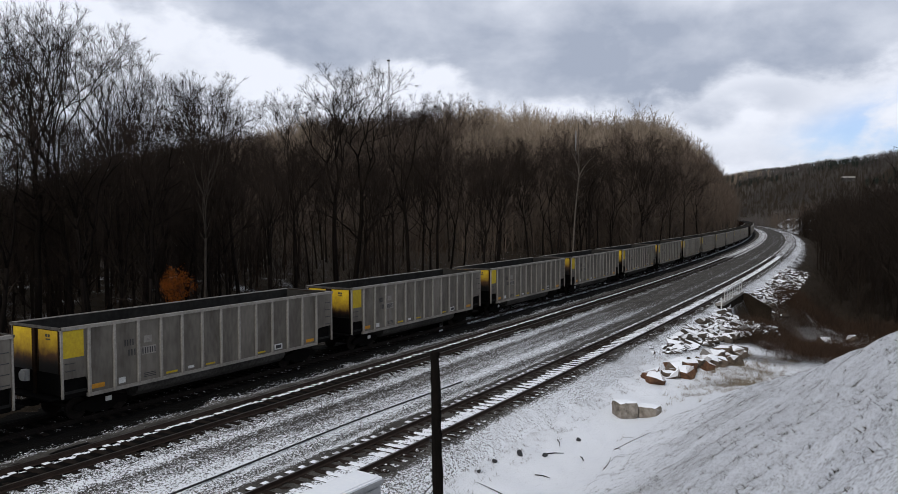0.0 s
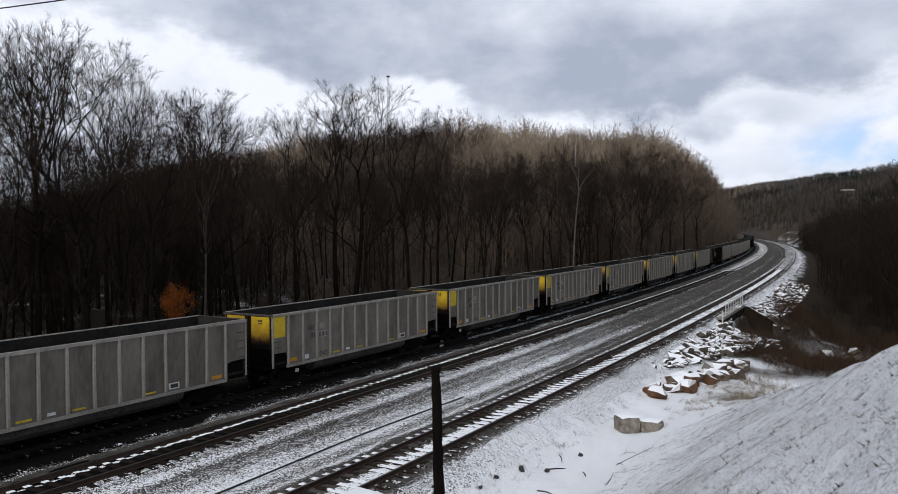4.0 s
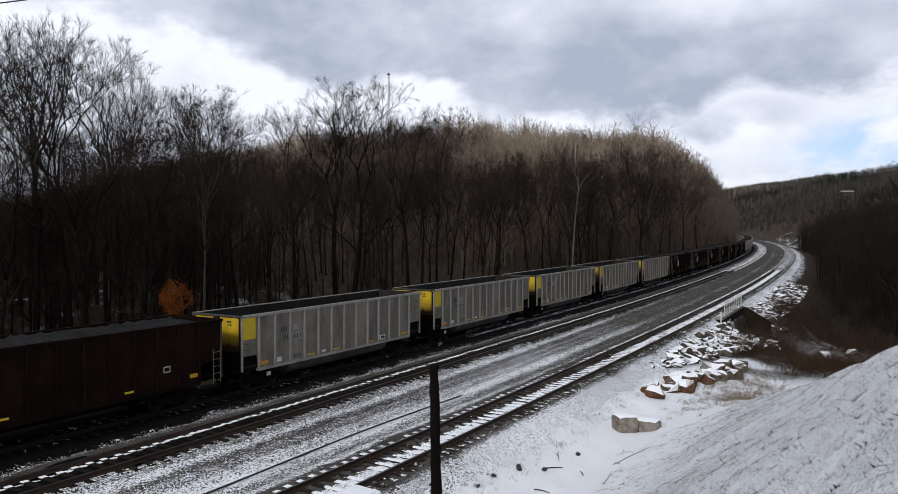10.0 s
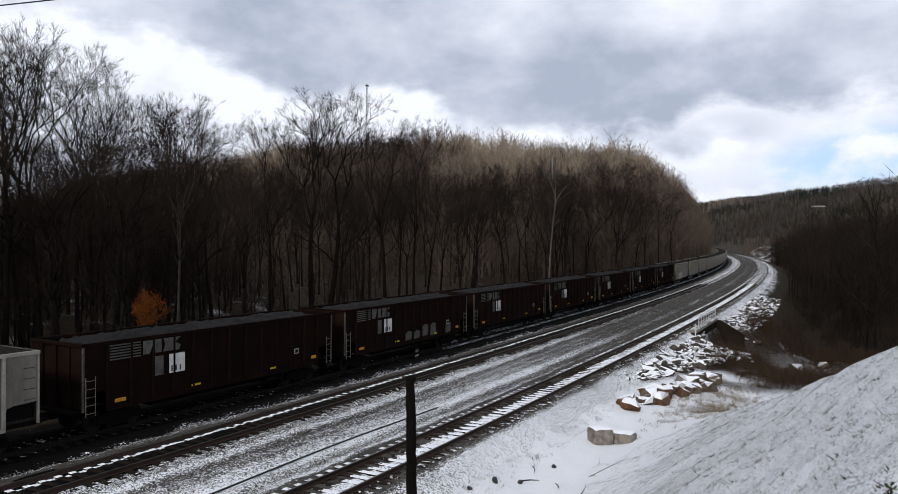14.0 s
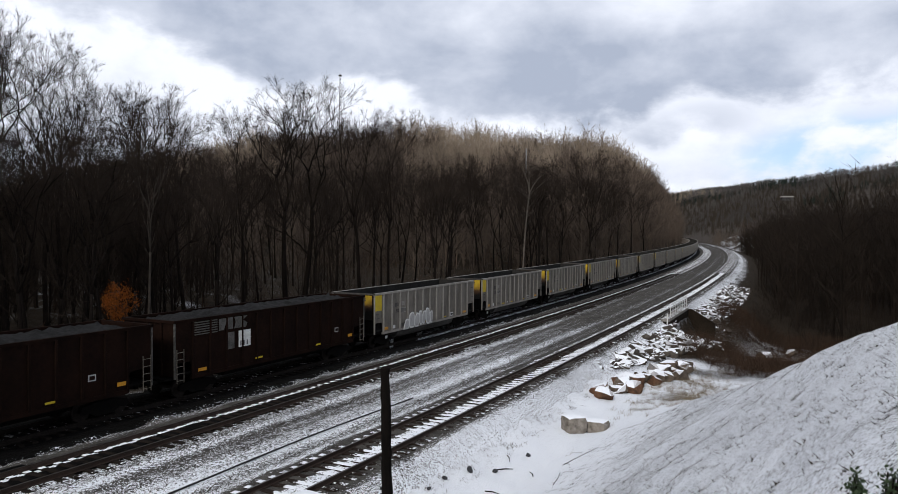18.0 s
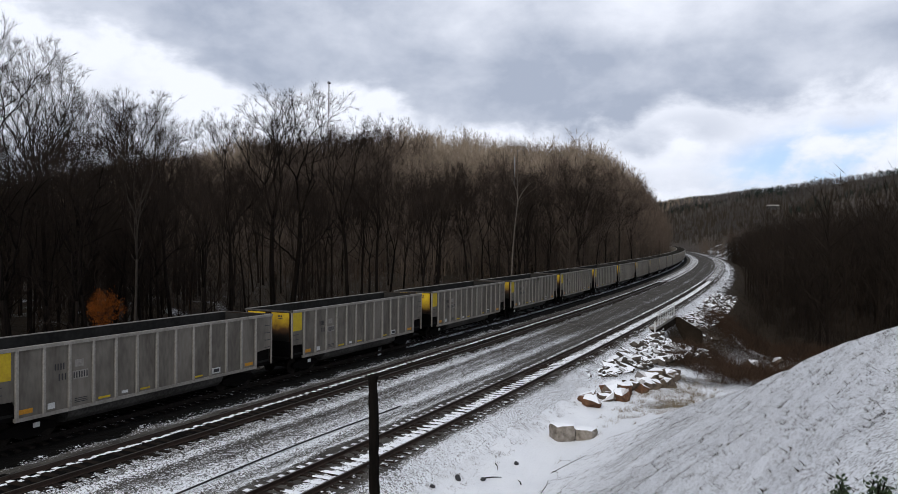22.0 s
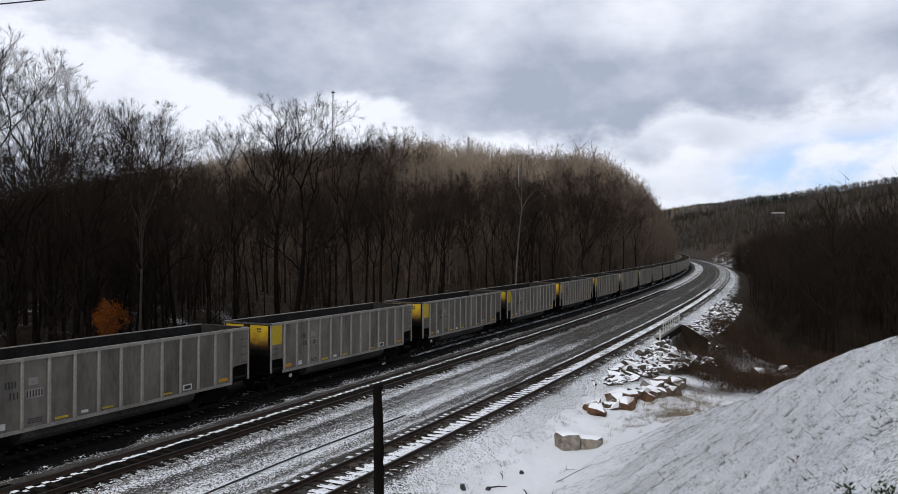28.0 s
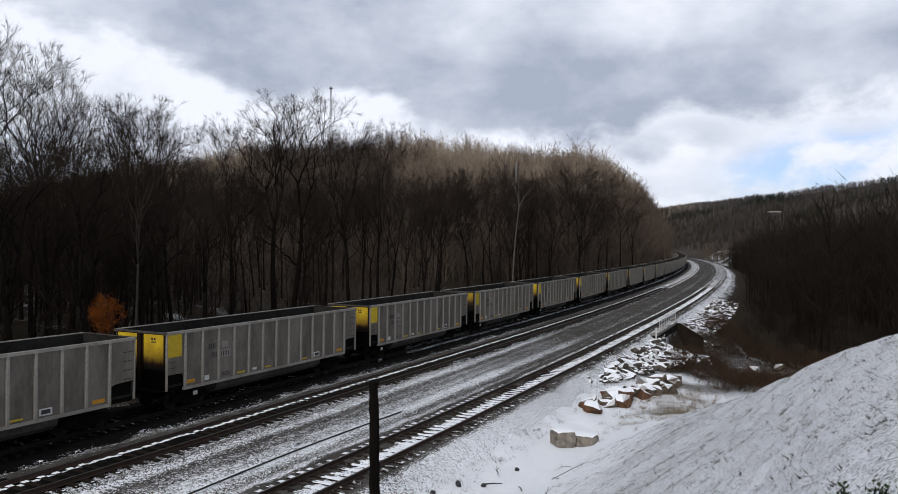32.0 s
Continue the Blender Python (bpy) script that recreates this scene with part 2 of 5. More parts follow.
def snowy(name, base, dark, cover, attr="", fine=30.0, speck=9.0, stones=0.0, edge=0.05, grain=0.3, grit=3.1, snow=(0.86, 0.885, 0.93), across=(), blot=0.25, steep=(3.0, -1.0)):
    """Earth, gravel or wood with patchy snow on what faces up. cover: 0 to 1, or the attribute that holds it."""
    m = material(name, base, dark, 1.2, fine, 0.9, 0.0, 0.0, 0.6)
    t = m.node_tree
    p = t.nodes["Principled BSDF"]
    src = p.inputs["Base Color"].links[0].from_socket
    geo = t.nodes.new("ShaderNodeNewGeometry")
    sp = t.nodes.new("ShaderNodeSeparateXYZ")
    t.links.new(geo.outputs["Normal"], sp.inputs[0])
    n1, n2, n3 = (t.nodes.new("ShaderNodeTexNoise") for _ in range(3))
    for n, sc, de in ((n1, speck, 4), (n2, speck * 0.12, 4), (n3, speck * grit, 1)):
        n.inputs["Scale"].default_value, n.inputs["Detail"].default_value = sc, de
        t.links.new(geo.outputs["Position"], n.inputs["Vector"])
    v = maths(t, "MULTIPLY_ADD", n1.outputs[0], 1 - blot - grain, maths(t, "MULTIPLY", n2.outputs[0], blot))
    v = maths(t, "MULTIPLY_ADD", n3.outputs[0], grain, v)
    if attr:
        at = t.nodes.new("ShaderNodeAttribute")
        at.attribute_name = attr
        cov = at.outputs["Fac"]
    elif across:
        tc = t.nodes.new("ShaderNodeTexCoord")
        sx = t.nodes.new("ShaderNodeSeparateXYZ")
        t.links.new(tc.outputs["Object"], sx.inputs[0])
        rp = t.nodes.new("ShaderNodeValToRGB")
        t.links.new(maths(t, "MULTIPLY_ADD", sx.outputs[0], 1 / 2.6, 0.5), rp.inputs[0])
        while len(rp.color_ramp.elements) < len(across):
            rp.color_ramp.elements.new(0.5)
        for e, (x, c) in zip(rp.color_ramp.elements, across):
            e.position, e.color = x / 2.6 + 0.5, (c, c, c, 1)
        cov = rp.outputs[0]
    else:
        cov = cover
    need = maths(t, "MULTIPLY_ADD", cov, -0.5, 0.75)           # more cover, lower threshold
    f = maths(t, "DIVIDE", maths(t, "SUBTRACT", v, need), edge)
    f = maths(t, "MINIMUM", maths(t, "MAXIMUM", maths(t, "ADD", f, 0.5), 0.0), 1.0)
    up = maths(t, "MINIMUM", maths(t, "MAXIMUM", maths(t, "MULTIPLY_ADD", sp.outputs[2], *steep), 0.0), 1.0)
    f = maths(t, "MULTIPLY", f, up)
    mx = t.nodes.new("ShaderNodeMix")
    mx.data_type = "RGBA"
    mx.inputs[7].default_value = (*snow, 1)
    t.links.new(f, mx.inputs[0])
    t.links.new(src, mx.inputs[6])
    t.links.new(mx.outputs[2], p.inputs["Base Color"])
    h = maths(t, "MULTIPLY_ADD", f, 0.4, n3.outputs[0])
    if stones:
        vo = t.nodes.new("ShaderNodeTexVoronoi")
        vo.inputs["Scale"].default_value = stones
        t.links.new(geo.outputs["Position"], vo.inputs["Vector"])
        h = maths(t, "MULTIPLY_ADD", vo.outputs["Distance"], -1.2, h)
    bn = t.nodes.new("ShaderNodeBump")
    bn.inputs["Strength"].default_value, bn.inputs["Distance"].default_value = 0.55, 0.05
    t.links.new(h, bn.inputs["Height"])
    t.links.new(bn.outputs[0], p.inputs["Normal"])
    return m


M_LAND = snowy("snowy_earth", (0.050, 0.038, 0.026), (0.010, 0.008, 0.006), 0.5, "snow", 24.0, 34.0, 0.0, 0.16, 0.34, blot=0.12)
M_BED = snowy("snowy_ballast", (0.125, 0.118, 0.108), (0.026, 0.024, 0.022), 0.5, "snow", 25.0, 12.0, 18.0, 0.05, 0.42, grit=2.0, blot=0.08)
# Dark ballast of the middle track; under the train its black stands for shade.
M_DARKBED = snowy("shaded_and_dark_ballast", (0.007, 0.0065, 0.006), (0.003, 0.003, 0.003), 0.5, "snow", 25.0, 9.0, 16.0, 0.03, 0.5, grit=1.8)
M_TIE = snowy("snowy_sleeper", (0.035, 0.025, 0.02), (0.012, 0.01, 0.009), 0.80, "", 30.0, 5.0, across=((-1.3, .60), (-.9, .64), (-.8, .2), (-.3, .3), (-.1, .70), (.66, .76), (.7, .3), (.8, .25), (.86, .30), (1.3, .46)))
M_TIED = snowy("dark_sleeper", (0.022, 0.017, 0.014), (0.008, 0.007, 0.006), 0.38, "", 30.0, 5.0, across=((-1.3, .3), (-.72, .1), (-.64, .95), (-.50, .95), (-.42, .12), (.9, .12), (1.2, .3), (1.3, .5)))
M_RAIL = material("rusty_rail", (0.06, 0.038, 0.027), (0.02, 0.013, 0.01), 3, 30, 0.6, 0.4, 0.1)
M_RAILTOP = material("worn_rail_head", (0.22, 0.21, 0.20), (0.09, 0.08, 0.075), 2, 30, 0.35, 0.9, 0.02)
M_ROCK = snowy("snowy_rock", (0.17, 0.135, 0.105), (0.045, 0.035, 0.028), 0.82, "", 6.0, 3.4, steep=(4.5, -2.9))
M_BLOCK = snowy("snow_topped_rock", (0.30, 0.27, 0.235), (0.10, 0.085, 0.07), 0.82, "", 6.0, 3.4, steep=(4.5, -2.9))
M_RIPRAP = snowy("broken_rock", (0.11, 0.095, 0.08), (0.03, 0.025, 0.021), 0.76, "", 6.0, 5.0, steep=(4.5, -2.9))
M_ROCKR = snowy("snowy_russet_rock", (0.17, 0.088, 0.052), (0.055, 0.034, 0.023), 0.82, "", 6.0, 3.4, steep=(4.5, -2.9))
M_BARK = material("wet_bark", (0.017, 0.013, 0.011), (0.006, 0.005, 0.004), 1.5, 14, 0.95, 0, 0.5, 0.5, 0.6, (1, 1, 0.25))
M_TWIG = material("bare_twigs", (0.034, 0.026, 0.020), (0.015, 0.011, 0.009), 0.4, 6, 0.95, 0, 0, 0.4, 0.5)
M_PALE = material("pale_sycamore_bark", (0.17, 0.148, 0.125), (0.045, 0.038, 0.032), 2.5, 12, 0.9, 0, 0.2, 0.5)
M_ASH = material("grey_ash_bark", (0.075, 0.064, 0.054), (0.025, 0.021, 0.018), 2.5, 12, 0.9, 0, 0.2, 0.5)
# The same bare wood twice: sunlight and cloud shade are in the colours.
M_SUNLIT = material("sunlit_hillside_twigs", (0.40, 0.325, 0.25), (0.16, 0.127, 0.098), 0.035, 0.5, 0.95, 0, 0, 0.35)
M_MID = material("shaded_hillside_twigs", (0.155, 0.12, 0.094), (0.055, 0.043, 0.035), 0.06, 0.7, 0.95, 0, 0, 0.35)
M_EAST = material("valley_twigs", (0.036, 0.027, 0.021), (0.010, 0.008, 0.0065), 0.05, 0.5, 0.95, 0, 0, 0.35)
# Haze of the distance is mixed into this paler, greyer twig colour.
M_RIDGE = material("hazed_ridge_twigs", (0.15, 0.135, 0.126), (0.06, 0.056, 0.055), 0.012, 0.2, 0.95, 0, 0, 0.3)
M_PINE = material("dark_pine_needles", (0.030, 0.042, 0.034), (0.014, 0.020, 0.017), 0.05, 0.5, 0.95, 0, 0, 0.35)
M_BEECH = material("dry_orange_leaves", (0.32, 0.098, 0.016), (0.15, 0.042, 0.009), 3, 20, 0.8, 0, 0.1, 0.5)
M_BRUSH = material("brown_brush", (0.075, 0.046, 0.030), (0.022, 0.015, 0.011), 0.8, 6, 0.95, 0, 0, 0.5)
M_WEED = material("dead_brown_weeds", (0.075, 0.066, 0.048), (0.016, 0.014, 0.011), 1.5, 10, 0.95, 0, 0, 0.5)
M_STRAW = material("dry_straw_grass", (0.30, 0.245, 0.17), (0.11, 0.085, 0.055), 1.2, 10, 0.95, 0, 0, 0.5)
M_LEAF = material("dark_evergreen_leaves", (0.035, 0.06, 0.02), (0.012, 0.022, 0.008), 3, 20, 0.6, 0, 0.1, 0.5)
M_ALU = material("dull_aluminium", (0.215, 0.194, 0.165), (0.085, 0.074, 0.061), 1.1, 9, 0.6, 0.25, 0.05, 0.3, 0.22, (1, 0.8, 0.25))
M_ALURIB = material("pale_aluminium_post", (0.36, 0.335, 0.30), (0.20, 0.184, 0.163), 1.5, 12, 0.5, 0.25, 0.05, 0.4)
M_INNER = material("coal_dusted_aluminium", (0.034, 0.033, 0.031), (0.014, 0.0135, 0.013), 0.7, 5, 0.85, 0, 0.1, 0.4, 0.3)
M_BLACK = material("black_running_gear", (0.007, 0.006, 0.0055), (0.003, 0.003, 0.003), 3, 20, 0.9, 0.0, 0.2)
M_GRIME = material("brake_dust_steel", (0.10, 0.095, 0.09), (0.035, 0.033, 0.03), 1.0, 8, 0.8, 0.1, 0.1)
M_WHEEL = material("worn_wheel_steel", (0.025, 0.02, 0.018), (0.01, 0.009, 0.008), 4, 20, 0.8, 0.1, 0.1)
M_YELLOW = material("chrome_yellow_paint", (0.62, 0.46, 0.015), (0.40, 0.27, 0.012), 1.0, 8, 0.55, 0, 0.05, 0.4, 0.2)
M_AMBER = material("reflective_amber_sheet", (0.62, 0.30, 0.02), (0.40, 0.17, 0.012), 3, 20, 0.4, 0, 0.02)
M_RUST = material("sooty_rusted_steel", (0.030, 0.016, 0.008), (0.008, 0.006, 0.005), 1.1, 6, 0.8, 0, 0.2, 0.4)
M_WHITE = material("white_stencil_paint", (0.70, 0.70, 0.68), (0.46, 0.46, 0.44), 4, 20, 0.6, 0, 0.02)
M_MARK = material("black_stencil_paint", (0.045, 0.045, 0.048), (0.025, 0.025, 0.027), 4, 20, 0.7, 0, 0.02)
M_SOOTED = material("sooted_pale_paint", (0.13, 0.125, 0.115), (0.05, 0.047, 0.043), 3, 14, 0.8, 0, 0.02)
M_FADE = material("faded_stencil_paint", (0.42, 0.42, 0.41), (0.30, 0.29, 0.28), 4, 20, 0.7, 0, 0.02)
M_BROWN = material("sooty_brown_steel", (0.016, 0.0075, 0.005), (0.005, 0.003, 0.0024), 0.8, 6, 0.85, 0, 0.1, 0.4, 0.4)
M_LOAD = material("black_coal", (0.030, 0.030, 0.031), (0.010, 0.010, 0.010), 1.5, 6, 0.8, 0, 0.6)
M_POST = material("creosoted_post", (0.009, 0.007, 0.006), (0.004, 0.0035, 0.003), 2, 16, 0.9, 0, 0.5, 0.5, 0, (1, 1, 0.2))
M_CABLE = material("black_cable", (0.02, 0.02, 0.02), (0.01, 0.01, 0.01), 4, 20, 0.6)
M_BOX = material("grey_painted_cabinet", (0.36, 0.37, 0.38), (0.25, 0.26, 0.27), 2, 20, 0.5, 0.2, 0.03)
M_SNOW = material("fresh_snow", (0.84, 0.86, 0.89), (0.76, 0.79, 0.84), 2, 14, 0.7, 0, 0.15)
M_CONC = snowy("weathered_concrete", (0.34, 0.32, 0.29), (0.15, 0.14, 0.125), 0.45, "", 8, 3)
M_WALL = material("stained_brown_masonry", (0.034, 0.025, 0.018), (0.010, 0.008, 0.006), 1.0, 8, 0.95, 0, 0.4)
M_STEEL = material("pale_painted_steel", (0.66, 0.66, 0.64), (0.48, 0.48, 0.46), 4, 20, 0.5, 0.4, 0.02)


def stained_yellow(name):
    """Yellow paint on a car's end, washed brown by rust and black by coal towards the foot."""
    m = material(name, (0.60, 0.43, 0.014), (0.36, 0.23, 0.011), 1.2, 9, 0.6, 0, 0.08, 0.4, 0.25)
    t = m.node_tree
    p = t.nodes["Principled BSDF"]
    src = p.inputs["Base Color"].links[0].from_socket
    tc, sx, ns, info = (t.nodes.new("ShaderNode" + k) for k in ("TexCoord", "SeparateXYZ", "TexNoise", "ObjectInfo"))
    t.links.new(tc.outputs["Object"], sx.inputs[0])
    ns.inputs["Scale"].default_value, ns.inputs["Detail"].default_value = 2.2, 6.0
    t.links.new(tc.outputs["Object"], ns.inputs["Vector"])
    v = maths(t, "MULTIPLY_ADD", maths(t, "SUBTRACT", ns.outputs[0], 0.5), 0.9, sx.outputs[2])
    v = maths(t, "MULTIPLY_ADD", maths(t, "SUBTRACT", info.outputs["Random"], 0.55), 0.7, v)
    ramp = t.nodes.new("ShaderNodeValToRGB")
    ramp.color_ramp.elements.new(0.5)
    for e, (z, a) in zip(ramp.color_ramp.elements, ((2.45, 0.0), (2.85, 0.5), (3.4, 1.0))):
        e.position, e.color = (z - 1.0) / 3.0, (a, a, a, 1)
    t.links.new(maths(t, "MULTIPLY", maths(t, "SUBTRACT", v, 1.0), 1 / 3.0), ramp.inputs[0])
    low = t.nodes.new("ShaderNodeValToRGB")
    low.color_ramp.elements[0].position, low.color_ramp.elements[1].position = 0.38, 0.60
    low.color_ramp.elements[0].color, low.color_ramp.elements[1].color = (0.006, 0.005, 0.004, 1), (0.09, 0.036, 0.009, 1)
    t.links.new(maths(t, "MULTIPLY", maths(t, "SUBTRACT", v, 1.0), 1 / 3.0), low.inputs[0])
    mx = t.nodes.new("ShaderNodeMix")
    mx.data_type = "RGBA"
    t.links.new(ramp.outputs[0], mx.inputs[0])
    t.links.new(low.outputs[0], mx.inputs[6])
    t.links.new(src, mx.inputs[7])
    t.links.new(mx.outputs[2], p.inputs["Base Color"])
    return m


M_ENDYEL = stained_yellow("rust_washed_yellow_paint")


# ---------------------------------------------------------------- builders
def mesh_of(name, verts, faces, mat, flat=True):
    me = bpy.data.meshes.new(name)
    me.from_pydata([tuple(v) for v in verts], [], faces)
    me.materials.append(mat)
    if not flat:
        me.polygons.foreach_set("use_smooth", [True] * len(me.polygons))
    me.update()
    return me


def mesh_np(name, V, F, mat):
    """A big mesh from arrays; F has 3 or 4 columns."""
    me = bpy.data.meshes.new(name)
    k = F.shape[1]
    me.vertices.add(len(V))
    me.vertices.foreach_set("co", np.ascontiguousarray(V, dtype=np.float32).ravel())
    me.loops.add(F.size)
    me.loops.foreach_set("vertex_index", np.ascontiguousarray(F, dtype=np.int32).ravel())
    me.polygons.add(len(F))
    me.polygons.foreach_set("loop_start", np.arange(0, F.size, k, dtype=np.int32))
    me.materials.append(mat)
    me.update(calc_edges=True)
    me.validate()
    return me


class Shape:
    """Collects boxes, prisms and tubes into one mesh."""

    def __init__(self):
        self.v, self.f = [], []

    def add(self, verts, faces):
        k = len(self.v)
        self.v += [tuple(p) for p in verts]
        self.f += [tuple(i + k for i in f) for f in faces]
        return self

    def box(self, x0, y0, z0, x1, y1, z1, cut=0.0):
        """A box with its upright edges cut by that much."""
        c = cut
        if not c:
            ring = [(x0, y0), (x1, y0), (x1, y1), (x0, y1)]
        else:
            ring = [(x0 + c, y0), (x1 - c, y0), (x1, y0 + c), (x1, y1 - c), (x1 - c, y1), (x0 + c, y1), (x0, y1 - c), (x0, y0 + c)]
        return self.prism(ring, z0, z1)

    def prism(self, ring, z0, z1):
        n = len(ring)
        v = [(x, y, z0) for x, y in ring] + [(x, y, z1) for x, y in ring]
        f = [tuple(range(n - 1, -1, -1)), tuple(range(n, 2 * n))] + [(i, (i + 1) % n, n + (i + 1) % n, n + i) for i in range(n)]
        return self.add(v, f)

    def sweep(self, profile, y0, y1):
        """A profile in x and z, drawn along y."""
        n = len(profile)
        v = [(x, y0, z) for x, z in profile] + [(x, y1, z) for x, z in profile]
        f = [tuple(range(n)), tuple(range(2 * n - 1, n - 1, -1))] + [(i, n + i, n + (i + 1) % n, (i + 1) % n) for i in range(n)]
        return self.add(v, f)

    def tube(self, pts, radii, sides=6):
        pts = [Vector(p) for p in pts]
        if isinstance(radii, (int, float)):
            radii = [radii] * len(pts)
        v, f = [], []
        for i, p in enumerate(pts):
            d = (pts[min(i + 1, len(pts) - 1)] - pts[max(i - 1, 0)]).normalized()
            a = d.cross(Vector((0.31, 0.12, 0.94)))
            if a.length < 0.05:
                a = d.cross(Vector((1, 0, 0)))
            a.normalize()
            b = d.cross(a)
            for k in range(sides):
                w = 6.2832 * k / sides
                v.append(p + (a * math.cos(w) + b * math.sin(w)) * radii[i])
        for i in range(len(pts) - 1):
            for k in range(sides):
                k2 = (k + 1) % sides
                f.append((i * sides + k, i * sides + k2, (i + 1) * sides + k2, (i + 1) * sides + k))
        f.append(tuple(range(sides - 1, -1, -1)))
        f.append(tuple((len(pts) - 1) * sides + k for k in range(sides)))
        return self.add(v, f)

    def mesh(self, name, mat, flat=True):
        return mesh_of(name, self.v, self.f, mat, flat)


def part(name, shape, mat, parent, label="", at=None, flat=True):
    me = shape if isinstance(shape, bpy.types.Mesh) else shape.mesh(name, mat, flat)
    ob = new(name, me)
    ob.parent = parent
    if at is not None:
        ob.matrix_basis = at
    if label:
        tagged(ob, label)
    return ob


def thing(name, label, category, group="", at=None, kind=""):
    ob = new(name)
    ob.empty_display_size = 0.2
    if at is not None:
        ob.matrix_basis = at
    return tagged(ob, label, category, group, kind)


# ---------------------------------------------------------------- land
def build_land():
    front = np.arange(-44, 46.01, 0.26)
    rest = np.arange(50, 314, 4.0)
    az = np.radians(np.concatenate([front, rest]))
    r = np.concatenate([[0.3], 0.8 * (3600 / 0.8) ** np.linspace(0, 1, 480)])
    A, Rr = np.meshgrid(az, r)
    X, Y = Rr * np.sin(A), Rr * np.cos(A)
    Z = ground_z(X, Y)
    na, nr = len(az), len(r)
    V = np.stack([X, Y, Z], -1).reshape(-1, 3)
    i, j = np.meshgrid(np.arange(nr - 1), np.arange(na), indexing="ij")
    j2 = (j + 1) % na
    F = np.stack([i * na + j, (i + 1) * na + j, (i + 1) * na + j2, i * na + j2], -1).reshape(-1, 4)[:, ::-1]
    me = mesh_np("ground", V, F, M_LAND)
    s, off = to_arc(V[:, 0], V[:, 1])
    n1 = rough(V[:, 0], V[:, 1], 11, 6.0)
    right = off > 1.0
    open_snow = 0.82 - 0.205 * smooth(off + 0.1 * (20 - s), 6.5, 10.0) + 0.035 * n1 + 0.02 * rough(V[:, 0], V[:, 1], 12, 1.6) - 0.12 * np.exp(-((off - 2.4) / 0.8) ** 2)
    gully = smooth(s + 1.3 * off + 5 * n1, 53, 66) * np.where((s > 65) & (s < 79), smooth(off, 1.9, 2.5), smooth(off, 2.8, 5.0))
    verge = 0.40 + 0.20 * n1 - 0.45 * smooth(off + 1.2 * n1, 3.6, 5.4)
    beyond = smooth(s, 84, 94)
    v = open_snow * (1 - gully) + gully * ((0.22 + 0.16 * smooth(off, 5, 8) + 0.16 * rough(V[:, 0], V[:, 1], 15, 4.0)) * (1 - beyond) + verge * beyond)
    v = v - beyond * (0.24 - 0.20 * rough(V[:, 0], V[:, 1], 16, 2.6)) * smooth(off, 1.6, 2.2)
    v = v - 0.2 * np.exp(-((s - 41) / 6) ** 2 - ((off - 7.5) / 2.2) ** 2) * (1 + n1)
    v = v - 0.34 * smooth(s, 43, 46) * (1 - smooth(s, 65, 68)) * smooth(off, 2.2, 2.8) * (1 - smooth(off, 2.8 + (s - 44) * .25, 4.0 + (s - 44) * .25))
    v = np.where(off > 14 + 30 * (s < 30), np.minimum(v, 0.08), v)
    cut = smooth(s, 375, 400) * (1 - smooth(s, 520, 560)) * smooth(off, 3, 6) * (1 - smooth(off, 30, 36))
    v = v * (1 - cut) + cut * (0.36 + 0.26 * rough(V[:, 0], V[:, 1], 14, 9.0))
    snow = np.where(right, v, np.where(s < 60, 0.10 + 0.26 * n1, 0.10 + 0.10 * n1))
    at = me.attributes.new("snow", "FLOAT", "POINT")
    at.data.foreach_set("value", snow.astype(np.float32))
    me.polygons.foreach_set("use_smooth", [True] * len(me.polygons))
    tagged(new("ground", me), "snow-dusted earth with brown leaf litter and grass", "ground", kind="structure")


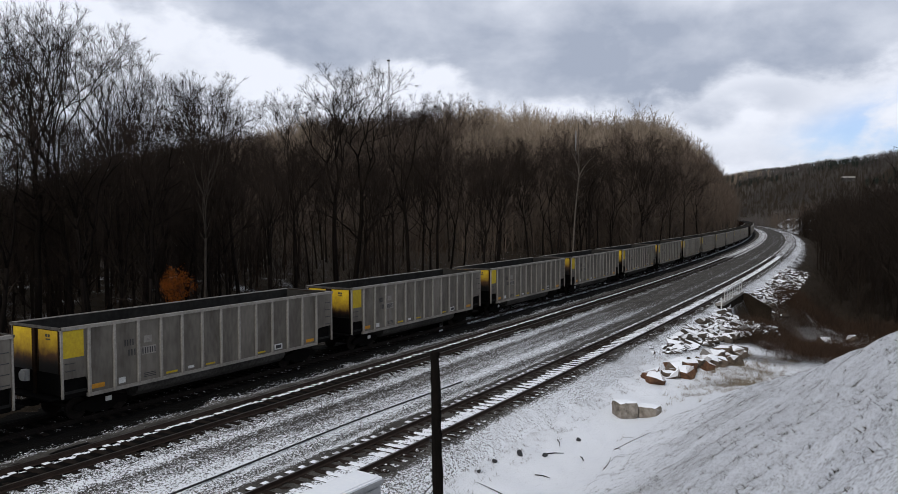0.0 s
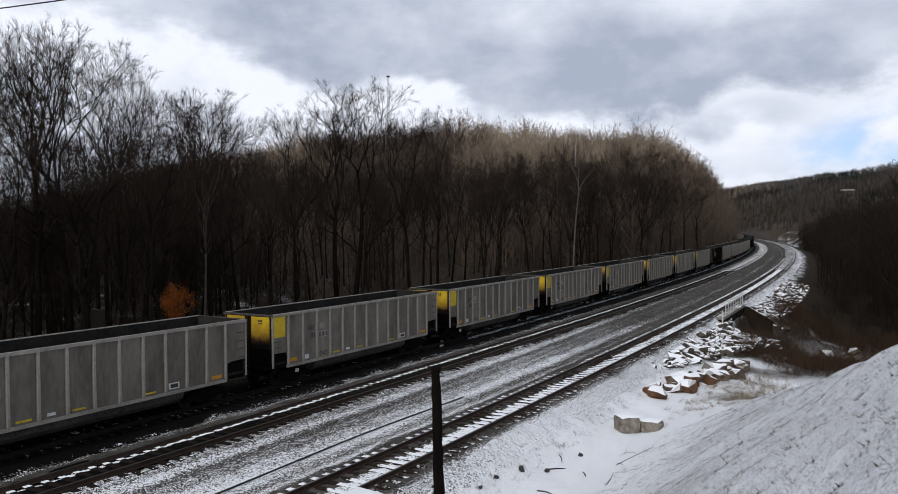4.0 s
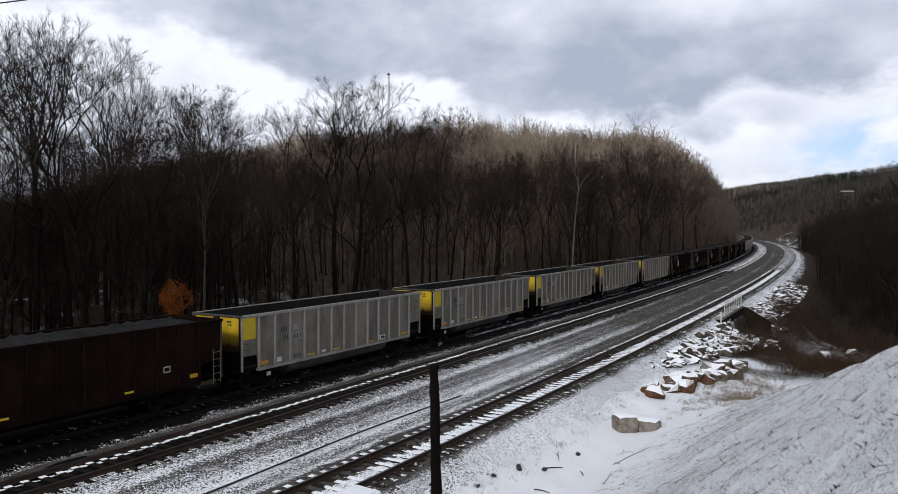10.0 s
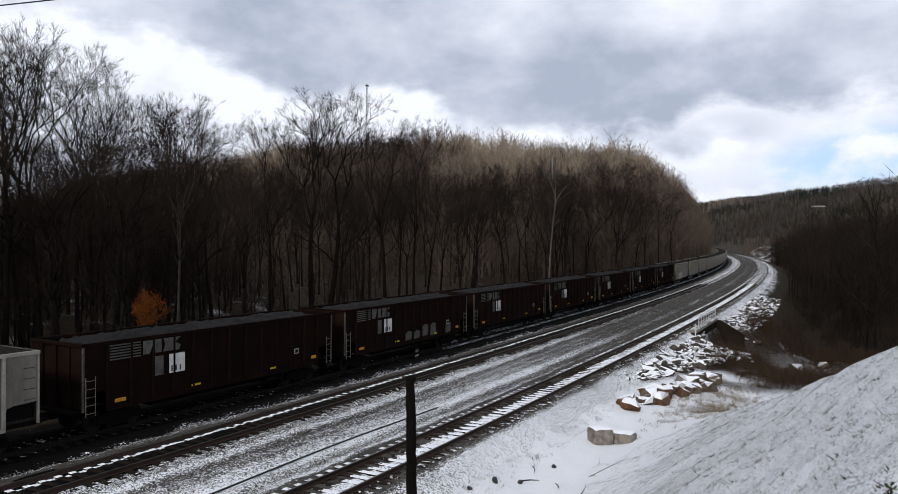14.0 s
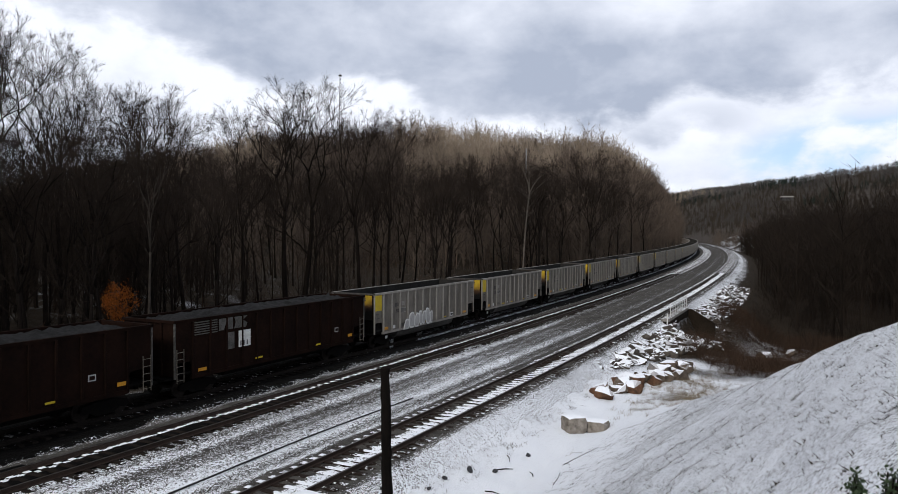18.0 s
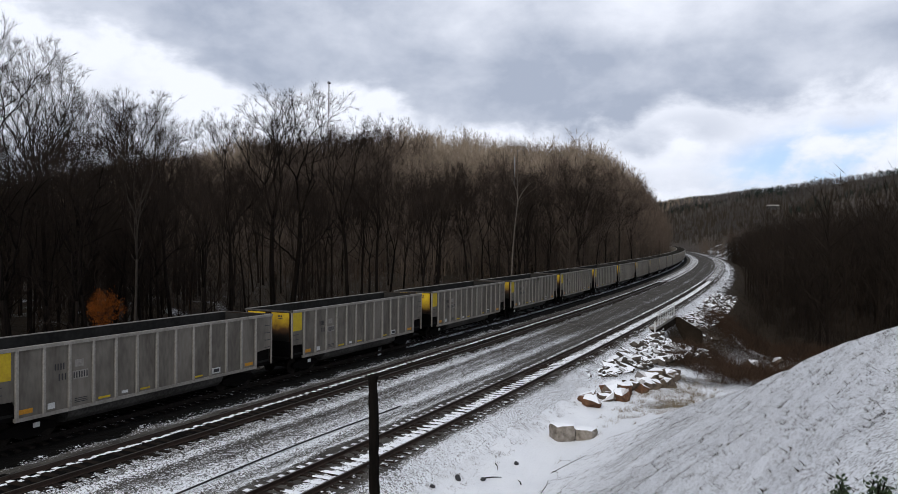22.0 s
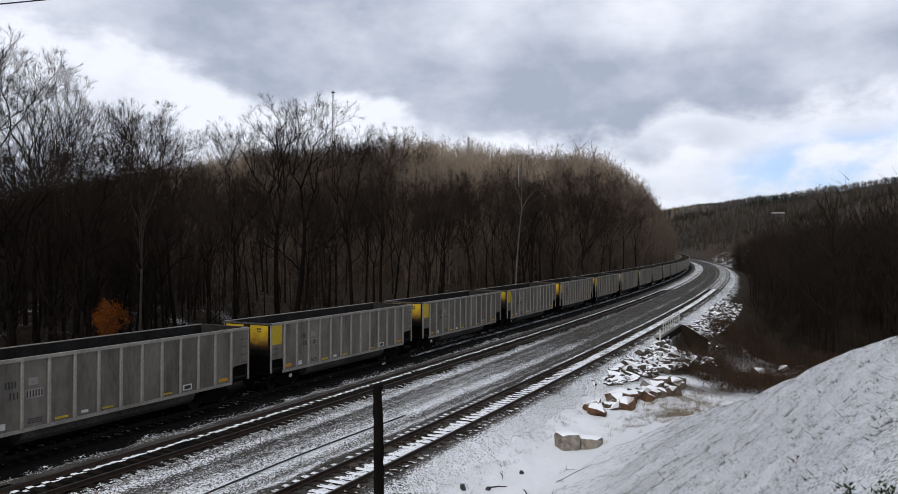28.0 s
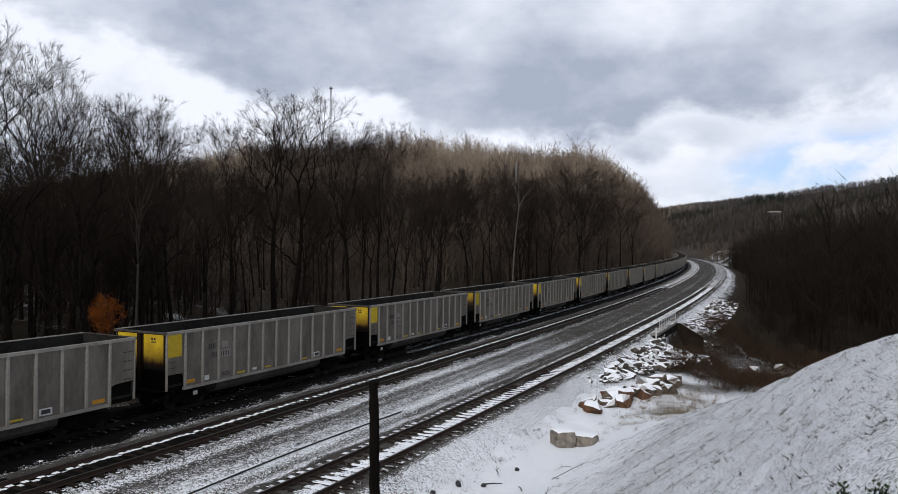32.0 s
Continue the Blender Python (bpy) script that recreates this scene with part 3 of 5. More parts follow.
def build_bed():
    """The ballast under the three tracks, with ruts between them."""
    s = np.concatenate([np.arange(-30, 70, 0.35), np.arange(70, 200, 1.0), np.arange(200, 700, 5.0)])
    offs = np.concatenate([[-19.5, -17.5, -16.2, -15.2], np.arange(-14.6, 1.85, 0.16), [2.3, 3.1]])
    S, O = np.meshgrid(s, offs, indexing="ij")
    O = np.where((S > 65.5) & (S < 77.5), np.minimum(O, 1.75 + 0.01 * (O - 1.75)), O)
    a = S / RAD
    rr = (RAD + O)
    X = N2[0] * (N3 - RAD + rr * np.cos(a)) + U2[0] * rr * np.sin(a)
    Y = N2[1] * (N3 - RAD + rr * np.cos(a)) + U2[1] * rr * np.sin(a)
    top = np.interp(O, [-19.5, -17.5, -16.2, -15.2, -14.4, -11.0, -10.2, -9.5, -6.2, -5.4, -2.6, -1.6, 1.5, 2.3, 3.1],
                    [-1.6, -0.75, -0.60, -0.35, -0.19, -0.19, -0.36, -0.19, -0.19, -0.34, -0.42, -0.19, -0.19, -0.45, -0.95])
    Z = top + 0.018 * np.random.default_rng(5).standard_normal(S.shape) + 0.03 * rough(X, Y, 8, 2.5)
    n, k = S.shape
    i, j = np.meshgrid(np.arange(n - 1), np.arange(k - 1), indexing="ij")
    F = np.stack([i * k + j, i * k + j + 1, (i + 1) * k + j + 1, (i + 1) * k + j], -1).reshape(-1, 4)
    me = mesh_np("ballast_bed", np.stack([X, Y, Z], -1).reshape(-1, 3), F, M_BED)
    wob = 0.09 * rough(X, Y, 21, 5.0)
    o = O + wob
    base = np.interp(o, [-16.2, -14.5, -11.2, -10.4, -10.0, -9.2, -7.08, -6.96, -5.6, -4.9, -4.4, -3.9, -3.4, -2.9, -2.4, -1.9, -1.4, 1.2, 1.7, 2.4, 3.1],
                     [0.1, 0.0, 0.0, 0.36, 0.40, 0.08, 0.10, 0.46, 0.43, 0.36, 0.46, 0.64, 0.63, 0.38, 0.48, 0.60, 0.10, 0.10, 0.55, 0.58, 0.66])
    line = np.exp(-((O + 8.40) / 0.12) ** 2)
    base = base + 0.75 * line + 0.56 * smooth(O, -0.15, 0.0) * (1 - smooth(O, 0.62, 0.70))
    fade = smooth(S + 4 * o, 8, 66)
    streak = 0.10 * rough(O * 3.1 + 0.02 * S, O * 0.0, 23, 2.2) * ((o > -6.9) & (o < -1.6))
    snow = base * (1 - 0.66 * fade * (o < -1.5)) + 0.04 * rough(X, Y, 22, 14.0) + streak
    me.attributes.new("snow", "FLOAT", "POINT").data.foreach_set("value", snow.ravel().astype(np.float32))
    me.materials.append(M_DARKBED)
    oc = o[:-1, :-1].ravel()
    # Second slot: painted shade along the train's track, and the dark middle track.
    me.polygons.foreach_set("material_index", ((oc < -10.35) | ((oc > -9.2) & (oc < -7.05))).astype(np.int32))
    tagged(new("ballast_bed", me), "grey stone ballast with streaks of thin snow", "ballast", kind="structure")


def build_track(centre, label, rail=M_RAIL, head=M_RAILTOP):
    """Two rails on sleepers."""
    tr = thing("railway_track", label, "railway track", kind="structure")
    prof = [(-0.07, -0.17), (0.07, -0.17), (0.07, -0.155), (0.012, -0.13), (0.012, -0.045), (0.036, -0.035), (0.036, -0.002),
            (-0.036, -0.002), (-0.036, -0.035), (-0.012, -0.045), (-0.012, -0.13), (-0.07, -0.155)]
    ss = list(np.arange(-30, 160, 4.0)) + list(np.arange(160, 700, 12.0))
    for side in (-0.7525, 0.7525):
        for nm, pr, mat in (("rail", prof, rail), ("rail_head", [(-0.032, -0.003), (0.032, -0.003), (0.032, 0.002), (-0.032, 0.002)], head)):
            v, f, n = [], [], len(pr)
            for s in ss:
                v += [tuple(arc(s, centre + side + x, z)) for x, z in pr]
            for i in range(len(ss) - 1):
                f += [(i * n + k, (i + 1) * n + k, (i + 1) * n + (k + 1) % n, i * n + (k + 1) % n) for k in range(n)]
            part(nm, mesh_of(nm, v, f, mat), None, tr)
    return tr


def sleepers(tr, centre, mat, first, count, rest_to):
    """Sleepers: the near ones each a part, those farther off joined."""
    rng = random.Random(round(centre * 10))
    sh = Shape()
    sh.add([(-1.3, -.11, -.33), (1.3, -.11, -.33), (1.3, .11, -.33), (-1.3, .11, -.33), (-1.3, -.11, -.165), (1.3, -.11, -.165), (1.3, .11, -.165), (-1.3, .11, -.165),
            (-1.28, -.095, -.15), (1.28, -.095, -.15), (1.28, .095, -.15), (-1.28, .095, -.15)],
           [(3, 2, 1, 0), (8, 9, 10, 11), (0, 1, 5, 4), (1, 2, 6, 5), (2, 3, 7, 6), (3, 0, 4, 7), (4, 5, 9, 8), (5, 6, 10, 9), (6, 7, 11, 10), (7, 4, 8, 11)])
    me = sh.mesh("sleeper", mat)
    for i in range(count):
        s = first + 0.53 * i
        p = arc(s + rng.uniform(-.03, .03), centre + rng.uniform(-.05, .05), rng.uniform(-0.012, 0.006))
        part("sleeper", me, None, tr, at=pose(*p, 0, 0, heading(s) + rng.uniform(-.9, .9)))
    far = Shape()
    s = first + 0.53 * count
    while s < rest_to:
        m = pose(*arc(s, centre), 0, 0, heading(s))
        far.add([m @ Vector(v) for v in sh.v], sh.f)
        s += 0.53
    if far.v:
        tagged(part("far_sleepers", far, mat, tr), kind="stuff")


# ---------------------------------------------------------------- trees
def grow_tree(seed, tall, bare=0.42, spread=1.0, limbs=15, twigs=True, lean=0.04, tip=0.68):
    """A bare broadleaf tree that forks again and again: (wood, crown) as two Shapes; the crown is the thinner branches and twigs."""
    rng = random.Random(seed)
    wood, crown = Shape(), Shape()
    tv, tf = [], []

    def spike(p, q, w):
        d = (q - p).normalized()
        a = d.cross(Vector((rng.uniform(-1, 1), rng.uniform(-1, 1), rng.uniform(-1, 1))))
        if a.length < 1e-3:
            return
        a.normalize()
        b = d.cross(a)
        k = len(tv)
        tv.extend([p + a * w, p - a * w * 0.5 + b * w * 0.87, p - a * w * 0.5 - b * w * 0.87, q])
        tf.extend([(k, k + 1, k + 3), (k + 1, k + 2, k + 3), (k + 2, k, k + 3)])

    def jitter(v, amount):
        w = v + Vector((rng.gauss(0, 1), rng.gauss(0, 1), rng.gauss(0, 1))) * amount
        return w.normalized()

    def aside(d, angle):
        """A direction turned from d by that many degrees, any way round."""
        a = d.cross(Vector((rng.gauss(0, 1), rng.gauss(0, 1), rng.gauss(0, 1)))).normalized()
        return (d * math.cos(radians(angle)) + a * math.sin(radians(angle))).normalized()

    def branch(p, d, length, r, level):
        n = 4 if level < 2 else 3 if length > 1.2 else 2
        pts = [p.copy()]
        for _ in range(n):
            d = jitter(d + Vector((0, 0, 0.10)), 0.13)
            pts.append(pts[-1] + d * length / n)
        thin = r < 0.03
        (crown if thin else wood).tube(pts, [r * (1 - 0.35 * k / n) for k in range(n + 1)], 3 if thin else 5)
        if length < tip * tall / 20:
            if twigs:
                for k in range(6):
                    c = pts[-1] if k < 2 else pts[-2].lerp(pts[-1], rng.random())
                    spike(c, c + aside(d, rng.uniform(5, 45)) * length * rng.uniform(0.6, 1.5), 0.0062)
            return
        for k in range(2 if rng.random() < 0.8 else 3):
            branch(pts[-1], aside(d, rng.uniform(14, 36)), length * rng.uniform(0.62, 0.80), r * 0.66, level + 1)
        for k in range(1 if rng.random() < 0.72 else 0):
            i = rng.randrange(1, n + 1)
            branch(pts[i - 1].lerp(pts[i], rng.random()), aside(d, rng.uniform(32, 62)), length * rng.uniform(0.42, 0.62), r * 0.5, level + 1)

    r0 = 0.0100 * tall + rng.uniform(0.0, 0.06)
    p, d, pts = Vector((0, 0, -0.5)), Vector((rng.gauss(0, lean), rng.gauss(0, lean), 1)).normalized(), []
    n, top = 9, tall * rng.uniform(0.42, 0.56)
    for i in range(n + 1):
        pts.append(p.copy())
        d = jitter(d + Vector((0, 0, 0.06)), 0.035)
        p = p + d * (top + 0.5) / n
    rad = [r0 * (1.25 if i == 0 else 1 - 0.42 * i / n) for i in range(n + 1)]
    wood.tube(pts, rad, 7)
    leaders = rng.choice((2, 3, 3))
    turn = rng.uniform(0, 6.28)
    for k in range(leaders):
        a = turn + 6.2832 * k / leaders + rng.uniform(-0.4, 0.4)
        e = (d + Vector((math.cos(a), math.sin(a), 0)) * rng.uniform(0.14, 0.36) * spread).normalized()
        branch(pts[-1], e, (tall - top) * rng.uniform(0.34, 0.42), rad[-1] * 0.74, 0)
    for k in range(limbs // 3):
        u = bare * tall / (top + 0.5)
        u = min(0.97, u + (1 - u) * rng.random())
        i = min(int(u * n), n - 1)
        a = rng.uniform(0, 6.28)
        e = Vector((math.cos(a), math.sin(a), rng.uniform(0.35, 1.1))).normalized()
        branch(pts[i].lerp(pts[i + 1], u * n - i), e, tall * spread * rng.uniform(0.085, 0.15), rad[i] * rng.uniform(0.25, 0.42), 1)
    crown.add(tv, tf)
    return wood, crown


def plant_near_trees():
    kinds = []
    for k in range(9):
        w, c = grow_tree(100 + k, 20.0, 0.34 + 0.02 * (k % 4), 0.9 + 0.06 * (k % 5), 17, tip=0.60)
        kinds.append((w.mesh("trunk", M_BARK, False), c.mesh("crown", M_TWIG)))
    slim = []
    for k in range(5):
        w, c = grow_tree(200 + k, 14.0, 0.35, 0.7, 11, tip=0.9)
        slim.append((w.mesh("trunk", M_BARK, False), c.mesh("crown", M_TWIG)))

    def plant(k, x, y, tall, turn, label, group="trees beside the railway"):
        meshes, base = (kinds[k % 9], 20.0) if k >= 0 else (slim[-k % 5], 14.0)
        ob = thing("bare_tree", label, "tree", group, pose(x, y, land(x, y), 0, 0, turn))
        ob.scale = (tall / base,) * 3
        part("trunk", meshes[0], None, ob)
        part("crown", meshes[1], None, ob)
        return ob

    rng = random.Random(9)
    tall_label = "tall bare broadleaf tree with a fine twiggy crown"
    for k, (az, d, tall) in enumerate(((-30.7, 48, 18.2), (-29, 50, 18.4), (-26.8, 52, 19.0), (-25.6, 47, 17.4), (-24.5, 55, 18.2), (-22.6, 50, 17.6), (-18.4, 58, 16.2),
                                       (-15.8, 62, 15.4), (-11.6, 70, 16.6), (-7.35, 66, 19.2), (-8.5, 71, 18.8), (-3.0, 75, 18.0), (-13.5, 68, 14.8),
                                       (-20.9, 60, 15.6), (-33.5, 50, 21), (-36, 52, 21), (-38.5, 50, 20), (-1.0, 80, 19), (-28, 56, 18.5), (-23.6, 58, 17))):
        a = radians(az)
        x, y = d * math.sin(a), d * math.cos(a)
        ob = plant(k * 2 + 1, x, y, tall * (0.97 if az > -21 else 0.95), rng.uniform(0, 360), tall_label)
        if k in (9, 10):
            ob.scale = (ob.scale[0] * 1.22, ob.scale[1] * 1.22, ob.scale[2])
    put = 0
    while put < 150:
        s, m = rng.uniform(-18, 185), 5.2 + 46 * rng.random() ** 1.2
        p = arc(s, T1 - m)
        d = math.hypot(p.x, p.y)
        a = math.degrees(math.atan2(p.x, p.y))
        top = np.interp(a, [-45, -32, -22, -12, -4, 4, 30], [0.19, 0.185, 0.135, 0.085, 0.10, 0.11, 0.12])
        tall = min(19.0, 7.7 - land(p.x, p.y) + d * top * rng.uniform(0.38, 0.82))
        if tall < 7 or a < -48:
            continue
        if rng.random() < 0.58:
            plant(-1 - put % 5, p.x, p.y, min(tall, 15), rng.uniform(0, 360), "slim bare tree in the wood beside the train")
        else:
            plant(put, p.x, p.y, tall, rng.uniform(0, 360), "bare broadleaf tree in the dark wood")
        put += 1
    # the pale dead tree and a pale young trunk
    a = radians(9.55)
    x, y = 92 * math.sin(a), 92 * math.cos(a)
    z0 = land(x, y)
    up = 12.2 - z0
    rng2 = random.Random(3)
    side = Vector((math.cos(a), -math.sin(a), 0))
    w, c = Shape(), Shape()

    def limb(shape, pts, r0, r1):
        n = len(pts) - 1
        shape.tube([side * u + Vector((0, 0, v)) for u, v in pts], [r0 + (r1 - r0) * i / n for i in range(n + 1)], 6)

    limb(w, [(-.35, -.5), (-.2, up * .3), (-.05, up * .55), (.2, up * .8), (.5, up)], .12, .07)
    limb(w, [(.5, up), (.35, up + 1.2), (-.2, up + 2.6), (-.5, up + 3.6)], .07, .02)
    limb(w, [(.5, up), (1.0, up + 1.0), (1.7, up + 1.9), (2.4, up + 2.4)], .06, .015)
    limb(w, [(.5, up), (.42, up + 3.0), (.4, up + 6.4)], .045, .032)
    for k in range(26):
        v = rng2.uniform(.6, 1.25) * up
        u0 = .2 + .05 * v / up + (rng2.uniform(-.4, 1.2) if v > up else 0)
        d = rng2.choice((-1, 1)) * rng2.uniform(.4, 1.3)
        limb(c, [(u0, v), (u0 + d * .6, v + abs(d) * .5), (u0 + d, v + abs(d) * rng2.uniform(.4, 1.1))], .02, .006)
    ob = thing("dead_tree", "pale weathered dead tree with few branches", "tree", "", pose(x, y, z0))
    part("trunk", w, M_PALE, ob)
    part("crown", c, M_PALE, ob)
    w, c = grow_tree(78, 14.0, 0.55, 0.6, 7, True, 0.02)
    a = radians(-18.2)
    x, y = 49 * math.sin(a), 49 * math.cos(a)
    ob = thing("young_tree", "slim pale-barked young tree", "tree", "", pose(x, y, land(x, y), 0, -2, 10))
    ob.scale = (0.62, 0.62, 1.0)
    part("trunk", w.mesh("trunk", M_ASH, False), None, ob)
    part("crown", c.mesh("crown", M_TWIG), None, ob)
    # young beech that has kept its orange leaves
    w, c = grow_tree(79, 6.4, 0.12, 1.2, 14, False, 0.03)
    rng = random.Random(5)
    lv, lf = [], []
    pts = [Vector(v) for v in c.v]
    for _ in range(3600):
        p = rng.choice(pts) + Vector((rng.gauss(0, .16), rng.gauss(0, .16), rng.gauss(0, .14)))
        a, b = (Vector((rng.gauss(0, 1), rng.gauss(0, 1), rng.gauss(0, 1))).normalized() for _ in range(2))
        k = len(lv)
        lv += [p, p + a * .08 + b * .04, p + a * .15, p + a * .08 - b * .04]
        lf.append((k, k + 1, k + 2, k + 3))
    a = radians(-20.2)
    x, y = 44.5 * math.sin(a), 44.5 * math.cos(a)
    ob = thing("young_beech", "small beech that still holds dry orange leaves", "tree", "", pose(x, y, land(x, y)))
    ob.scale = (0.56, 0.56, 0.80)
    w.add(c.v, c.f)
    part("trunk", w, M_BARK, ob)
    part("leaves", mesh_of("leaves", lv, lf, M_BEECH), None, ob, "dry orange leaves")


def far_template(seed, tall, blades, stout=1.0):
    """A cheap tree of triangles for distant woods: vertices (n, 3) and triangles."""
    rng = np.random.default_rng(seed)
    V, F = [], []

    def blade(p, q, w):
        k = len(V)
        side = np.cross(q - p, rng.standard_normal(3))
        side = side / (np.linalg.norm(side) + 1e-6) * w
        V.extend([p - side, p + side, q])
        F.append((k, k + 1, k + 2))

    top = np.array([rng.normal(0, .4), rng.normal(0, .4), tall * .8])
    foot = np.array([0, 0, -1.0])
    for _ in range(3):
        blade(foot, top, 0.10)
    wide = tall * rng.uniform(.17, .25)
    for _ in range(blades):
        d = rng.standard_normal(3)
        d = d / np.linalg.norm(d) * rng.uniform(.55, 1.0)
        q = np.array([d[0] * wide, d[1] * wide, tall * (.58 + .42 * d[2])])
        p = foot + (top - foot) * min(.95, max(.06, (q[2] / tall - .18) / .82))
        blade(p, q, 0.030 * stout)
        for _2 in range(6):
            r = p + (q - p) * rng.uniform(0.45, 1.0)
            e = (q - p) / np.linalg.norm(q - p) + rng.standard_normal(3) * .55 + np.array([0, 0, .25])
            blade(r, r + e * tall * rng.uniform(.025, .055), 0.022 * stout)
    return np.array(V), np.array(F)


def woods(name, label, places, heights, seed, mat, blades=38, kinds=7, stout=1.0):
    """Many far trees, joined."""
    rng = np.random.default_rng(seed)
    temp = [far_template(seed * 31 + k, 16.0, blades, stout) for k in range(kinds)]
    VV, FF, base = [], [], 0
    which = rng.integers(0, kinds, len(places))
    for k in range(kinds):
        P, H = places[which == k], heights[which == k]
        if not len(P):
            continue
        V, F = temp[k]
        a = rng.uniform(0, 6.28, len(P))
        c, s_ = np.cos(a)[:, None], np.sin(a)[:, None]
        sc = (H / 16)[:, None]
        wide = sc * rng.uniform(0.9, 1.4, len(P))[:, None]
        x = (V[None, :, 0] * c - V[None, :, 1] * s_) * wide + P[:, 0:1]
        y = (V[None, :, 0] * s_ + V[None, :, 1] * c) * wide + P[:, 1:2]
        z = V[None, :, 2] * sc + P[:, 2:3]
        VV.append(np.stack([x, y, z], -1).reshape(-1, 3))
        FF.append((F[None] + (np.arange(len(P)) * len(V))[:, None, None] + base).reshape(-1, 3))
        base += len(P) * len(V)
    ob = new(name, mesh_np(name, np.concatenate(VV), np.concatenate(FF), mat))
    return tagged(ob, label, "woodland", kind="stuff")


def plant_woods():
    rng = np.random.default_rng(40)

    def scatter(n, s0, s1, o0, o1, keep=None):
        s, o = rng.uniform(s0, s1, n), rng.uniform(o0, o1, n)
        a = s / RAD
        X = N2[0] * (N3 - RAD + (RAD + o) * np.cos(a)) + U2[0] * (RAD + o) * np.sin(a)
        Y = N2[1] * (N3 - RAD + (RAD + o) * np.cos(a)) + U2[1] * (RAD + o) * np.sin(a)
        ok = np.degrees(np.arctan2(X, Y))
        ok = (ok > -42) & (ok < 44)
        if keep is not None:
            ok &= keep(s, o, X, Y)
        X, Y = X[ok], Y[ok]
        return np.stack([X, Y, ground_z(X, Y)], -1)

    P = scatter(760, -10, 65, T1 - 75, T1 - 14)
    woods("near_woods", "dark bare wood behind the railway", P, rng.uniform(6.2, 10.2, len(P)) * (1 + 0.42 * smooth(-np.degrees(np.arctan2(P[:, 0], P[:, 1])), 12, 20)), 3, M_TWIG, 36)
    P = scatter(110, 65, 150, T1 - 75, T1 - 14)
    woods("brown_woods", "brown bare wood at the foot of the hill", P, rng.uniform(6, 10, len(P)), 23, M_MID, 34)
    P = scatter(1100, -20, 210, T1 - 60, T1 - 5)
    woods("undergrowth", "thin saplings and brush under the trees", P, rng.uniform(1.0, 5, len(P)), 4, M_BRUSH, 16)
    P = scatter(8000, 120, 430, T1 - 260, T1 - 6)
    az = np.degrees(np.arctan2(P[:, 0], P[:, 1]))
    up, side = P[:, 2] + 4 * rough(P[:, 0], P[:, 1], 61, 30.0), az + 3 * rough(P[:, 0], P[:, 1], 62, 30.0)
    # Patch of painted sunlight on the hill, picked by height and bearing.
    sunlit = ((up > 17) & (side > 2.0)) | ((up > 22) & (side < -9.0))
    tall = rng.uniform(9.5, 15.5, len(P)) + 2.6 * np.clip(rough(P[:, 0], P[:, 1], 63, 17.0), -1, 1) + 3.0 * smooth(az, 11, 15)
    woods("hilltop_woods", "bare woods on the upper hillside with sunlight painted into their tan", P[sunlit], tall[sunlit], 5, M_SUNLIT, 32, stout=1.9)
    woods("hillside_woods", "bare winter woods on the lower hillside, coloured as under cloud shade", P[~sunlit], tall[~sunlit], 15, M_MID, 32, stout=1.8)
    P = scatter(1300, 190, 640, T1 - 60, T1 - 4.2)
    woods("cutting_woods", "bare trees along the inside of the curve", P, rng.uniform(11, 17, len(P)), 6, M_MID, 26)
    P = scatter(3000, 92, 420, 6.5, 120, lambda s, o, X, Y: (o > 6 + 4 * np.sin(s * 0.07)) & ((s < 365) | (o > 30)))
    az = np.degrees(np.arctan2(P[:, 0], P[:, 1]))
    tops = np.interp(az, [20, 26, 30, 36], [9, 12, 15, 17.5]) * rng.uniform(.75, 1.08, len(P))
    ok = tops - P[:, 2] > 5
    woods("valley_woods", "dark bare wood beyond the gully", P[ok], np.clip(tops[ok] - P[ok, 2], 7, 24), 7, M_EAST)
    P = scatter(13500, 430, 1150, 10, 560, lambda s, o, X, Y: ((s > 530) | (o > 30)) & ((np.abs(np.degrees(np.arctan2(X, Y)) - 28.05) > 0.6) | (np.hypot(X, Y) < 818) | (np.hypot(X, Y) > 842)))
    pine = (rough(P[:, 0], P[:, 1], 64, 90.0) > 0.45) & (P[:, 2] > 30)
    far = np.hypot(P[:, 0], P[:, 1]) > 680
    woods("distant_woods", "bare woods on the far ridge, greyed by painted haze", P[~pine & far], rng.uniform(6, 10, (~pine & far).sum()), 8, M_RIDGE, 14, stout=8.0)
    woods("slope_woods", "bare woods on the slope below the far ridge, greyed by painted haze", P[~pine & ~far], rng.uniform(7, 11, (~pine & ~far).sum()), 28, M_RIDGE, 20, stout=2.6)
    woods("ridge_pines", "dark pines among the bare trees of the far ridge", P[pine], rng.uniform(6, 10, pine.sum()), 18, M_PINE, 14, stout=9.0)
    P = scatter(130, 385, 500, 5, 30)
    woods("cutting_edge_trees", "thin dark trees on the snowy slope of the far curve", P, rng.uniform(6, 11, len(P)), 19, M_MID, 20, stout=1.6)
    # Distant sunlit patch, made with the tan sunlight colour of the hilltop.
    P = scatter(900, 900, 1250, -60, 120)
    woods("sunny_woods", "bare woods at the head of the valley, painted tan as in sunlight", P, rng.uniform(8, 12, len(P)), 9, M_SUNLIT, 14, stout=8.0)


# ---------------------------------------------------------------- the train
LEN, WID, TOP, SILL = 14.90, 1.56, 3.60, 1.02
